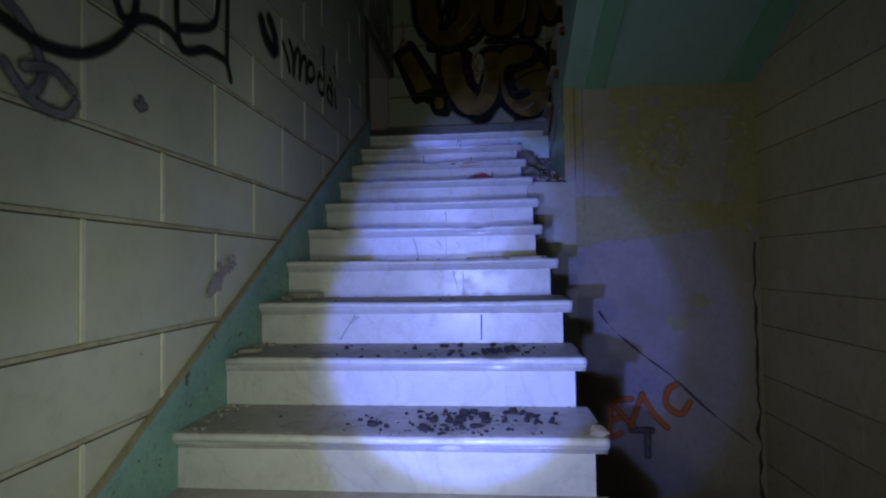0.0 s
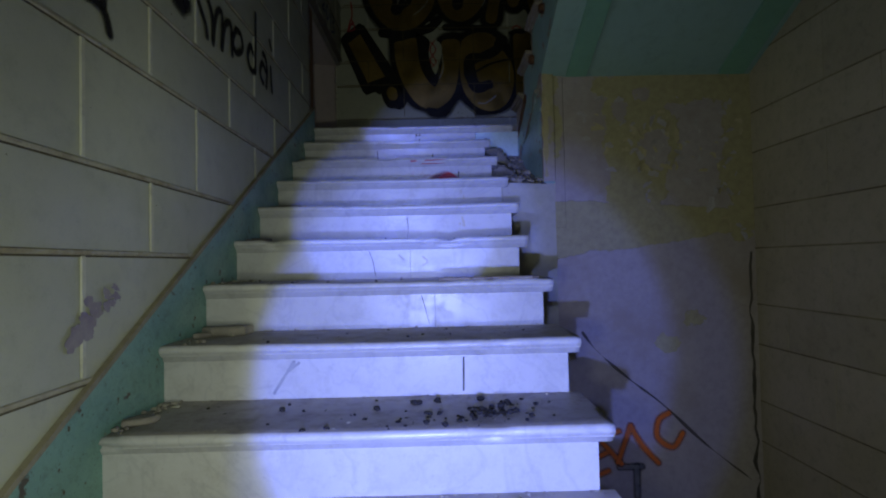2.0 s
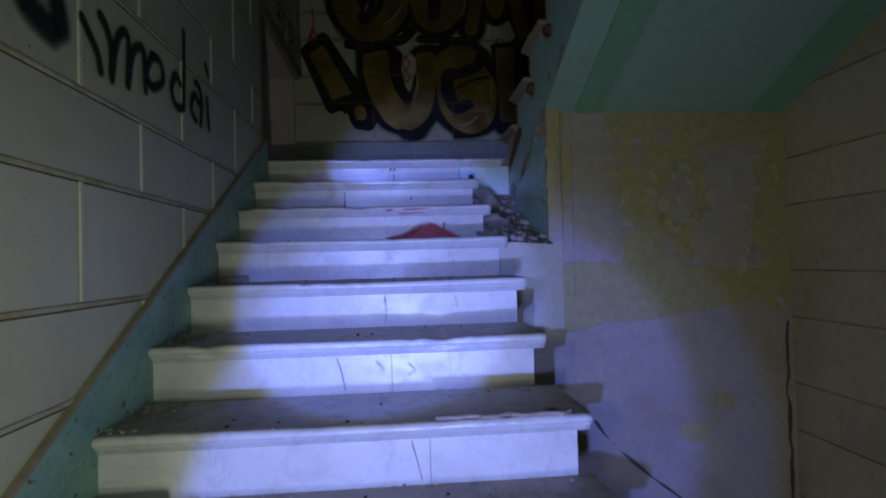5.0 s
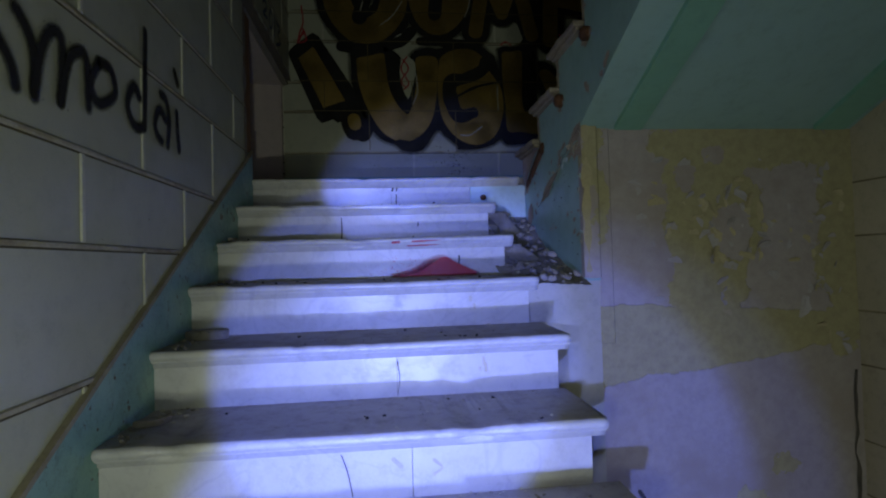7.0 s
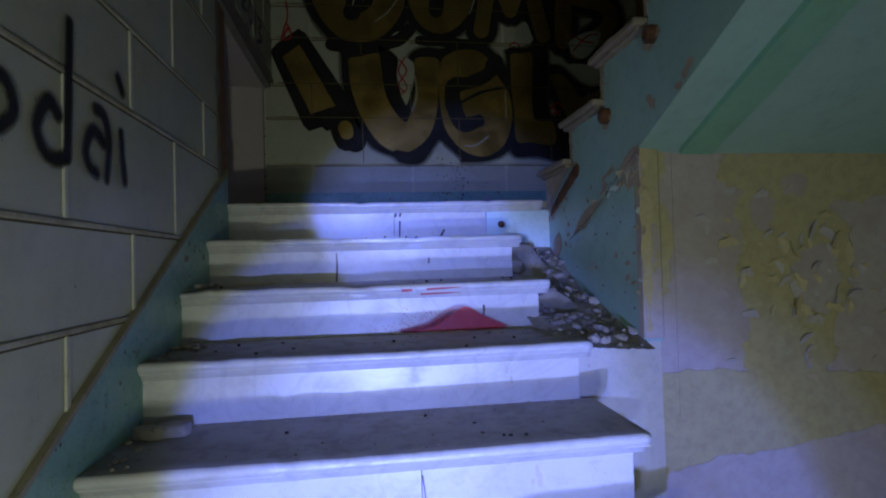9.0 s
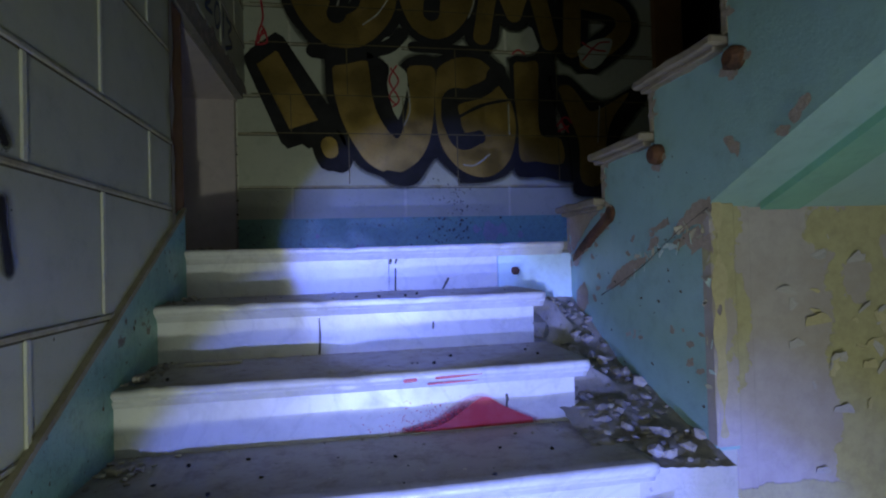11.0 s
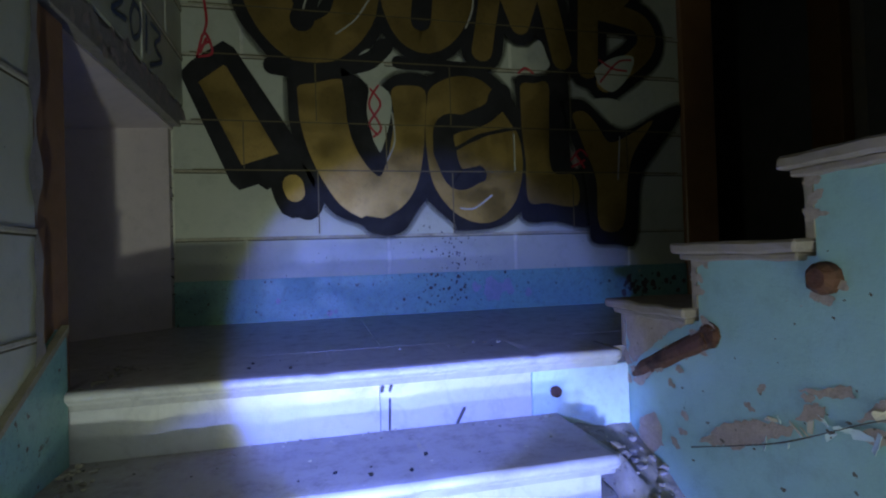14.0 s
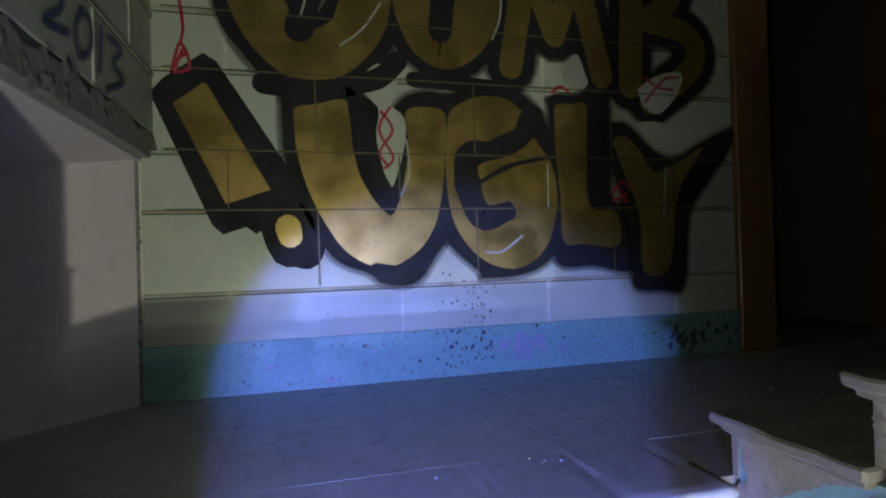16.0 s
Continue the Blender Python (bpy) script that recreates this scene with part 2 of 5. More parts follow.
BLUE = surface("blue_marker_paint", (0.03, 0.06, 0.16), (0.04, 0.08, 0.2), dirty=0.1, rough=0.5, bump=0.1)
ORANGE = surface("orange_spray_paint", (0.62, 0.16, 0.03), (0.5, 0.14, 0.04), dirty=0.1, rough=0.5, bump=0.1)
GREY_PAINT = surface("grey_spray_haze", (0.10, 0.10, 0.12), (0.20, 0.20, 0.20), amount=1.0, scale=16, dirty=0.1, rough=0.6, bump=0.1)
SOIL = surface("dark_debris", (0.016, 0.014, 0.014), (0.03, 0.026, 0.024), dirty=0.2, rough=0.95, bump=0.6, scale=30)
FLAKE = surface("paint_flake", (0.50, 0.45, 0.34), (0.42, 0.42, 0.40), dirty=0.3, rough=0.7, bump=0.3, scale=12)
BED_JOINT = surface("bed_joint_paint", (0.44, 0.42, 0.31), (0.30, 0.26, 0.17), amount=0.9, scale=7, dirty=0.5, rough=0.6, bump=0.3)
PALE_PLASTER = surface("pale_plaster", (0.50, 0.48, 0.45), (0.42, 0.41, 0.34), amount=0.8, under=(0.36, 0.33, 0.34), chip_scale=7, chips=0.62, scale=4, dirty=0.25, rough=0.8, bump=0.4)
OLIVE_JOINT = surface("olive_joint", (0.16, 0.13, 0.08), (0.30, 0.27, 0.17), amount=1.0, scale=4, dirty=0.4, rough=0.9, bump=0.5)
PAINTED_JOINT = surface("painted_over_joint", (0.14, 0.11, 0.04), (0.07, 0.055, 0.03), dirty=0.3, rough=0.5, bump=0.2)
SMEAR = surface("grey_smear", (0.30, 0.30, 0.32), (0.42, 0.42, 0.43), dirty=0.2, rough=0.6, bump=0.1, scale=20)
TRIM = surface("brown_ledge", (0.30, 0.27, 0.19), (0.19, 0.155, 0.11), dirty=0.5, rough=0.8, bump=0.6, scale=9)
PALE_TEAL = surface("pale_turquoise_paint", (0.52, 0.64, 0.66), (0.44, 0.57, 0.60), under=(0.35, 0.30, 0.28), chip_scale=24, chips=0.7, dirty=0.25, rough=0.45, bump=0.3, scale=6)
SCAR = surface("bare_pinkish_plaster", (0.40, 0.325, 0.28), (0.25, 0.205, 0.18), dirty=0.45, rough=0.9, bump=0.8, scale=12)
DARK_CHIP = surface("dark_paint_pits", (0.10, 0.09, 0.07), (0.16, 0.13, 0.10), dirty=0.3, rough=0.9, bump=0.5, scale=12)
OCHRE_FLAKE = surface("ochre_flake", (0.46, 0.40, 0.25), (0.38, 0.33, 0.21), dirty=0.3, rough=0.7, bump=0.3, scale=12)
LILAC_FLAKE = surface("lilac_flake", (0.42, 0.39, 0.42), (0.36, 0.34, 0.36), dirty=0.3, rough=0.7, bump=0.3, scale=12)
LILAC_SMEAR = surface("lilac_smear", (0.24, 0.20, 0.26), (0.34, 0.31, 0.33), amount=1.0, dirty=0.2, rough=0.6, bump=0.1, scale=14)
PALE_PAINT = surface("pale_spray_paint", (0.45, 0.43, 0.35), (0.36, 0.33, 0.24), dirty=0.2, rough=0.5, bump=0.1)
JOINT_SHADE_GRIME = surface("joint_shade_and_grime", (0.10, 0.085, 0.05), (0.06, 0.05, 0.035), dirty=0.3, rough=0.9, bump=0.5, scale=9)
SCUFF = surface("scuffed_lilac", (0.30, 0.30, 0.37), (0.24, 0.29, 0.33), amount=1.0, dirty=0.3, rough=0.7, bump=0.2, scale=18)


def overspray(name, colour, grain, cover):
    """A thin mist of sprayed droplets with bare wall between them."""
    m, N, L, P = nodes_of(name)
    co = N.new("ShaderNodeNewGeometry").outputs["Position"]
    P.inputs["Base Color"].default_value = (*colour, 1)
    P.inputs["Roughness"].default_value = 0.6
    k = N.new("ShaderNodeMath")
    k.operation = "MULTIPLY"
    k.inputs[1].default_value = cover
    L.new(ramp(N, L, noise_node(N, L, co, grain * 2, 3, 0.7), 0.22, 0.74), k.inputs[0])
    L.new(k.outputs[0], P.inputs["Alpha"])
    return m


BLACK_MIST = overspray("black_overspray", (0.012, 0.012, 0.014), 240, 0.62)
RED_MIST = overspray("red_overspray", (0.38, 0.012, 0.03), 200, 0.42)
ORANGE_MIST = overspray("orange_overspray", (0.58, 0.15, 0.03), 240, 0.5)
BLUE_MIST = overspray("blue_overspray", (0.03, 0.06, 0.16), 240, 0.4)
GREY_MIST = overspray("grey_overspray", (0.09, 0.09, 0.11), 240, 0.5)
CRACK = surface("crack_filler", (0.06, 0.055, 0.055), (0.11, 0.095, 0.09), amount=1.0, scale=8, dirty=0.2, rough=0.9, bump=0.4)

# ---- building helpers ----


def part(name, bm, material, parent=None, label="", smooth=False):
    me = bpy.data.meshes.new(name)
    bm.normal_update()
    bm.to_mesh(me)
    bm.free()
    for mat in material if isinstance(material, (list, tuple)) else (material,):
        me.materials.append(mat)
    if smooth:
        for p in me.polygons:
            p.use_smooth = True
    ob = new(name, me)
    if parent:
        ob.parent = parent
    if label:
        tagged(ob, label)
    return ob


def box(x0, x1, y0, y1, z0, z1, bevel=0.0, bm=None):
    b = bm or bmesh.new()
    vs = [b.verts.new((x, y, z)) for x in (x0, x1) for y in (y0, y1) for z in (z0, z1)]
    fs = [b.faces.new([vs[i] for i in f]) for f in ((0, 1, 3, 2), (4, 6, 7, 5), (0, 4, 5, 1), (2, 3, 7, 6), (0, 2, 6, 4), (1, 5, 7, 3))]
    if bevel:
        es = list({e for f in fs for e in f.edges})
        bmesh.ops.bevel(b, geom=es, offset=bevel, segments=1, affect="EDGES", clamp_overlap=True)
    return b


def prism(points, lo, hi, axis="x", bm=None):
    """A solid with the outline points, drawn in (y, z) for axis x, in (x, z) for axis y, in (x, y) for axis z."""
    b = bm or bmesh.new()
    place = {"x": lambda d, p: (d, p[0], p[1]), "y": lambda d, p: (p[0], d, p[1]), "z": lambda d, p: (p[0], p[1], d)}[axis]
    a = [b.verts.new(place(lo, p)) for p in points]
    c = [b.verts.new(place(hi, p)) for p in points]
    n = len(points)
    b.faces.new(a)
    b.faces.new(list(reversed(c)))
    for i in range(n):
        b.faces.new((a[i], c[i], c[(i + 1) % n], a[(i + 1) % n]))
    bmesh.ops.recalc_face_normals(b, faces=b.faces)
    return b


def curve_through(pts, steps=6):
    """Points of a smooth line through the given ones."""
    out = []
    p = [Vector(q) for q in pts]
    for i in range(len(p) - 1):
        p0, p1, p2, p3 = p[max(i - 1, 0)], p[i], p[i + 1], p[min(i + 2, len(p) - 1)]
        for s in range(steps):
            t = s / steps
            out.append(0.5 * (2 * p1 + (p2 - p0) * t + (2 * p0 - 5 * p1 + 4 * p2 - p3) * t * t + (3 * p1 - p0 - 3 * p2 + p3) * t ** 3))
    out.append(p[-1])
    return out


def ribbon(pts, width, lift, wall, bm=None, smooth=True, wobble=0.06, seed=0.0):
    """A painted stroke on a wall; wall turns (along, up, lift) into a place. Round ends."""
    b = bm or bmesh.new()
    line = curve_through(pts) if smooth and len(pts) > 2 else [Vector(p) for p in pts]
    if len(line) == 2:
        line = [line[0].lerp(line[1], i / 4) for i in range(5)]
    left, right = [], []
    for i, q in enumerate(line):
        d = (line[min(i + 1, len(line) - 1)] - line[max(i - 1, 0)])
        d = d.normalized() if d.length > 1e-6 else Vector((1, 0))
        n = Vector((-d.y, d.x))
        w = width * (0.5 + wobble * noise.noise((q.x * 9 + seed, q.y * 9, seed)))
        left.append(q + n * w)
        right.append(q - n * w)
    d0 = (line[0] - line[1]).normalized()
    d1 = (line[-1] - line[-2]).normalized()

    def cap(q, d, n):
        return [q + (d * math.sin(a) + n * math.cos(a)) * width * 0.5 for a in (0.5, 1.0, 1.57, 2.14, 2.64)]
    ring_start = cap(line[0], d0, -Vector((-d0.y, d0.x)) * -1)
    ring_end = cap(line[-1], d1, Vector((-d1.y, d1.x)))
    lv = [b.verts.new(wall(q.x, q.y, lift)) for q in left]
    rv = [b.verts.new(wall(q.x, q.y, lift)) for q in right]
    for i in range(len(line) - 1):
        b.faces.new((lv[i], lv[i + 1], rv[i + 1], rv[i]))
    b.faces.new([rv[0]] + [b.verts.new(wall(q.x, q.y, lift)) for q in ring_start] + [lv[0]])
    b.faces.new([lv[-1]] + [b.verts.new(wall(q.x, q.y, lift)) for q in ring_end] + [rv[-1]])
    return b


def shard(size, flat=0.5, seed=0):
    """One small lump or flake, uneven, seated on z = 0."""
    r = random.Random(seed)
    b = bmesh.new()
    bmesh.ops.create_icosphere(b, subdivisions=1, radius=size)
    for v in b.verts:
        v.co *= 0.7 + 0.6 * r.random()
        v.co.z *= flat
    low = min(v.co.z for v in b.verts)
    for v in b.verts:
        v.co.z -= low
    return b


def joined(pieces, bm=None):
    """One bmesh out of (bmesh, matrix) pairs."""
    b = bm or bmesh.new()
    for piece, m in pieces:
        base = {}
        for v in piece.verts:
            base[v] = b.verts.new(m @ v.co)
        for f in piece.faces:
            b.faces.new([base[v] for v in f.verts])
    return b


def on_left(a, u, lift):
    return (LEFT + lift, a, u)


def on_end(a, u, lift):
    return (a, END - lift, u)


def on_ochre(a, u, lift):
    return (a, OCHRE_Y - lift, u)


# ---- plan ----
LEFT, END, RIGHT, OCHRE_Y = -1.04, 5.83, 1.80, 3.68
RISE, GOING, FLOOR, TOP = 0.186, 0.3225, -0.358, 5.6
LAND = 0.20 + 12 * RISE


def nose_y(k):
    return 2.914 + (k - 7) * GOING


def step_z(k):
    return 0.20 + k * RISE


def structure(ob, label, category):
    return tagged(ob, label, category, kind="structure")


# floor and outer shell
structure(part("floor", box(-1.3, 1.95, -3.2, 3.7, FLOOR - 0.15, FLOOR), FLOOR_M), "dirty dark floor at the foot of the stairs", "floor")
structure(part("wall_back", box(-1.3, 1.95, -3.2, -3.0, FLOOR, TOP), PLASTER), "plain dark plaster wall behind the stair foot", "wall")
structure(part("ceiling", box(-1.7, 3.4, -3.2, 8.2, TOP, TOP + 0.15), PLASTER), "plain dark plaster ceiling over the stairwell", "ceiling")

wall_left = structure(part("wall_left", box(LEFT - 0.2, LEFT - 0.012, -3.0, 4.445, FLOOR, TOP), JOINT), "cream painted block wall beside the stairs", "wall")
structure(part("wall_left_upper", box(LEFT - 0.2, LEFT - 0.012, 4.46, END + 0.2, 3.40, TOP), CONCRETE), "cream block wall over the niche with a broken lower edge", "wall")
wall_end = structure(part("wall_end", box(LEFT - 0.2, 1.74, END + 0.012, END + 0.2, LAND - 0.2, TOP), JOINT), "cream painted block wall at the head of the stairs", "wall")
structure(part("wall_end_right", box(3.03, 3.4, END, END + 0.2, LAND - 0.2, TOP), OLIVE), "olive painted wall beyond the dark doorway", "wall")
structure(part("wall_over_door", box(1.74, 3.03, END, END + 0.2, 4.7, TOP), OLIVE), "olive painted wall over the dark doorway", "wall")
wall_right = structure(part("wall_right", box(RIGHT + 0.01, RIGHT + 0.2, -3.0, 4.6, FLOOR, TOP), OLIVE), "dark olive block wall across from the stairs", "wall")
structure(part("wall_landing_side", box(RIGHT + 0.2, 3.4, 4.4, 4.6, LAND - 0.2, TOP), OLIVE), "olive plastered wall beside the landing", "wall")
structure(part("wall_landing_far", box(3.2, 3.4, 4.6, 8.2, LAND - 0.2, TOP), PLASTER), "dark plastered wall at the far side of the landing", "wall")
structure(part("wall_room_back", box(1.5, 3.4, 8.0, 8.2, LAND - 0.2, TOP), DARK_ROOM), "unlit plaster wall deep in the room behind", "wall")
structure(part("wall_room_side", box(1.5, 1.72, END + 0.2, 8.0, LAND - 0.2, TOP), DARK_ROOM), "unlit plaster wall just inside the doorway", "wall")
structure(part("floor_room", box(1.5, 3.4, END, 8.2, LAND - 0.2, LAND - 0.003), DARK_ROOM), "dark floor of the unlit room", "floor")

# the peeling wall under the upper flight
wall_ochre = structure(part("wall_ochre", box(0.60, RIGHT + 0.01, OCHRE_Y, OCHRE_Y + 0.2, FLOOR, 2.54), OCHRE), "ochre and lilac plaster wall with peeling paint flakes", "wall")
structure(part("wall_ochre_low", prism([(0.20, 3.602), (0.601, OCHRE_Y - 0.001), (0.601, OCHRE_Y + 0.2), (0.20, OCHRE_Y + 0.2)], FLOOR, step_z(9) - 0.03, "z"), PALE_PLASTER), "pale plaster wall end under the broken steps", "wall")

# landing
structure(part("landing_floor", box(-1.9, 3.2, nose_y(12) + 0.33, END + 0.012, LAND - 0.2, LAND - 0.006), LANDING), "dusty grey marble landing floor", "floor")
structure(part("landing_edge", box(LEFT, 3.2, nose_y(12) + 0.057, nose_y(12) + 0.33, LAND - 0.2, LAND - 0.034), CONCRETE), "mortar bed under the landing edge", "floor")

# niche in the left wall of the landing
structure(part("wall_niche_back", box(-1.95, -1.72, 4.2, 5.95, LAND - 0.1, 3.5), NICHE_OCHRE), "ochre painted back of the wall niche", "wall")
structure(part("wall_niche_splay", prism([(-1.80, 5.13), (-1.10, 5.79), (-1.10, 5.95), (-1.80, 5.95)], LAND - 0.1, 3.5, "z"), NICHE), "pinkish white slanting side of the wall niche", "wall")
structure(part("ceiling_niche", prism([(-1.85, 3.18), (LEFT - 0.05, 3.388), (LEFT - 0.05, 3.398), (-1.05 - 0.1, 3.46), (-1.85, 3.46)], 4.3, 5.95, "y"), NICHE), "pinkish white niche ceiling", "ceiling")

structure(part("jamb_niche", box(-1.26, -1.052, 4.446, 4.625, LAND - 0.02, 3.375, 0.006), NICHE_OCHRE), "ochre brown post at the edge of the niche", "jamb")
structure(part("wall_niche_near", box(-1.95, -1.24, 4.2, 4.46, LAND - 0.1, 3.5), NICHE_OCHRE), "ochre painted near side of the wall niche", "wall")

# ---- lower flight ----
stairs = tagged(new("staircase"), "worn white marble staircase with broken, dusty step ends", "staircase")
RIGHT_END = [0.36, 0.36, 0.35, 0.35, 0.345, 0.348, 0.335, 0.295, 0.311, 0.304, 0.284, 0.275, 0.254]


def tread_mesh(k, x0, x1, y_back, seed):
    """A marble tread with a rounded nosing over a small cove moulding, its edge chipped and uneven."""
    y0, z0 = nose_y(k), step_z(k)
    prof = [(y_back, 0.0), (0.16, 0.0), (0.05, 0.0), (0.012, -0.001), (0.004, -0.006), (0.0, -0.015), (0.004, -0.026), (0.012, -0.031),
            (0.014, -0.036), (0.024, -0.040), (0.028, -0.052), (0.034, -0.056), (0.06, -0.056), (y_back, -0.056)]
    b = bmesh.new()
    n = 72
    rows = []
    for i in range(n + 1):
        x = x0 + (x1 - x0) * i / n
        chip = max(0.0, noise.noise((x * 7, seed * 3.1, 0.5)) - 0.30) * 0.045 + max(0.0, noise.noise((x * 24, seed * 2.3, 3.5)) - 0.35) * 0.024
        dip = 0.004 * math.exp(-((x + 0.3) / 0.35) ** 2)
        row = []
        for j, (py, pz) in enumerate(prof):
            front = 2 <= j <= 8
            dy = (chip + 0.0010 * noise.noise((x * 22, seed, j * 0.4))) if front else 0.0
            dz = (-dip - 0.5 * chip * (j <= 5) + 0.0012 * noise.noise((x * 30, seed + 5, j))) if 1 <= j <= 6 else 0.0
            row.append(b.verts.new((x, y0 + py + dy, z0 + pz + dz)))
        rows.append(row)
    for i in range(n):
        for j in range(len(prof) - 1):
            f = b.faces.new((rows[i][j], rows[i][j + 1], rows[i + 1][j + 1], rows[i + 1][j]))
            f.material_index = 1 if j < 3 else 0
            f.smooth = j not in (0, 7, 12)
    b.faces.new(rows[0])
    b.faces.new(list(reversed(rows[n])))
    bmesh.ops.recalc_face_normals(b, faces=b.faces)
    return b


for k in range(-2, 13):
    end = RIGHT_END[k] if k >= 0 else 0.36
    if k == 12:
        end = 0.486
    part("tread", tread_mesh(k, LEFT + 0.003, end, GOING + 0.036, k * 1.7), (MARBLE, LANDING if k == 12 else DUSTY_SHADED), stairs)

JOINTS = {4: [], 5: [], 6: [-0.13], 7: [-0.24], 8: [-0.27], 9: [], 10: [], 11: [-0.52], 12: [-0.26]}
for k in range(-2, 13):
    end = (RIGHT_END[k] if k >= 0 else 0.34) - 0.036 if k < 12 else 0.198
    xs = [LEFT + 0.003] + JOINTS.get(k, []) + [end]
    for a, c in zip(xs, xs[1:]):
        bm = box(a + 0.001, c - 0.001, nose_y(k) + 0.034, nose_y(k) + 0.056, step_z(k - 1) - 0.002, step_z(k) - 0.054)
        part("riser", bm, MARBLE, stairs)
    core_end = end - 0.012
    part("step_core", box(LEFT + 0.004, core_end, nose_y(k) + 0.056, nose_y(k) + GOING + 0.056, FLOOR if k < 2 else step_z(k) - 0.75, step_z(k) - 0.056), CONCRETE, stairs)

# teal skirting up the left wall
y0, y1 = nose_y(-2) - 0.1, nose_y(12) + 0.02
up = lambda y: step_z(0) + (y - nose_y(0)) * RISE / GOING
skirt = prism([(y0, up(y0) - 0.35), (y1, up(y1) - 0.35), (y1, up(y1) + 0.14), (y0, up(y0) + 0.14)], LEFT - 0.012, LEFT + 0.012, "x")
structure(part("skirting_stairs", skirt, TEAL_SKIRT), "chipped teal skirting band climbing beside the steps", "skirting")
# thin strip in two browns along the skirting's top edge
trim = prism([(y0, up(y0) + 0.134), (y1, up(y1) + 0.134), (y1, up(y1) + 0.150), (y0, up(y0) + 0.150)], LEFT + 0.001, LEFT + 0.018, "x")
structure(part("trim_stairs", trim, TRIM), "thin brown ledge on the stair skirting", "trim")
structure(part("skirting_landing", box(-1.095, 1.74, END - 0.014, END + 0.012, LAND, LAND + 0.215), TEAL_SKIRT), "spattered teal skirting band along the landing wall", "skirting")

# ---- upper flight, turning back over the stairwell ----
upper = tagged(new("upper_staircase"), "teal painted return flight with worn marble treads", "staircase")
U_RISE, U_GOING, U_Y, SIDE = 0.167, 0.335, 4.60, 0.53
sof = lambda y: 2.507 + (3.66 - y) * 0.455
outline = []
for i in range(1, 9):
    yb, z = U_Y - (i - 1) * U_GOING, LAND + 0.15 + (i - 1) * U_RISE
    outline += [(yb - 0.03, z - U_RISE - 0.035 if i > 1 else sof(yb)), (yb - 0.03, z - 0.035)]
ylast = U_Y - 8 * U_GOING
outline += [(ylast, LAND + 0.15 + 7 * U_RISE - 0.035), (ylast, sof(ylast))]
part("flight_body", prism(outline, SIDE, RIGHT + 0.01, "x"), TEAL, upper)
side = [(4.568, 1.9), (4.568, sof(4.568) + 0.004), (3.665, sof(3.665) + 0.004), (3.665, step_z(9) - 0.03)]
structure(part("wall_spandrel", prism(side, SIDE + 0.001, 0.60, "x"), TEAL), "teal oil-painted wall with cracked and blistered plaster", "wall")
for i in range(1, 9):
    yb, z = U_Y - (i - 1) * U_GOING, LAND + 0.15 + (i - 1) * U_RISE
    b = box(SIDE - 0.045, RIGHT, yb - U_GOING - 0.02, yb + 0.02, z - 0.028, z, 0.006)
    box(SIDE - 0.026, RIGHT, yb - U_GOING - 0.01, yb + 0.004, z - 0.044, z - 0.027, 0.004, b)
    bmesh.ops.subdivide_edges(b, edges=[e for e in b.edges if e.calc_length() > 0.08], cuts=7, use_grid_fill=True)
    for v in b.verts:
        v.co += Vector(noise.noise_vector(v.co * 14)) * 0.0055 + Vector(noise.noise_vector(v.co * 45)) * 0.003
    part("tread", b, OLD_MARBLE, upper)
    part("riser", box(SIDE - 0.004, RIGHT, yb - 0.03, yb - 0.012, z - (U_RISE if i > 1 else 0.15), z - 0.044), OLD_MARBLE, upper)
strip = [(3.655, sof(3.655) + 0.01), (ylast, sof(ylast) + 0.01), (ylast, sof(ylast) - 0.03), (3.655, sof(3.655) - 0.03)]
part("soffit_band", prism(strip, 0.68, 0.80, "x"), GREEN, upper, "green band along the stair soffit")
part("soffit_band", prism(strip, RIGHT - 0.20, RIGHT - 0.05, "x"), GREEN, upper, "green band along the stair soffit")

# dark brown door frame on the landing
door = tagged(new("door_1"), "dark brown wooden door frame around an unlit doorway", "door frame", kind="structure")
part("jamb", box(1.745, 1.97, END - 0.03, END + 0.2, LAND, 4.7, 0.006), BROWN, door)
part("jamb", box(2.95, 3.05, END - 0.03, END + 0.2, LAND, 4.7, 0.006), BROWN, door)

# blocks of the left wall, the end wall and the right wall
COURSES = []
z = 1.43 - 4 * 0.575
while z < TOP:
    COURSES += [(z, z + 0.24, 1), (z + 0.24, z + 0.575, 0)]
    z += 0.575


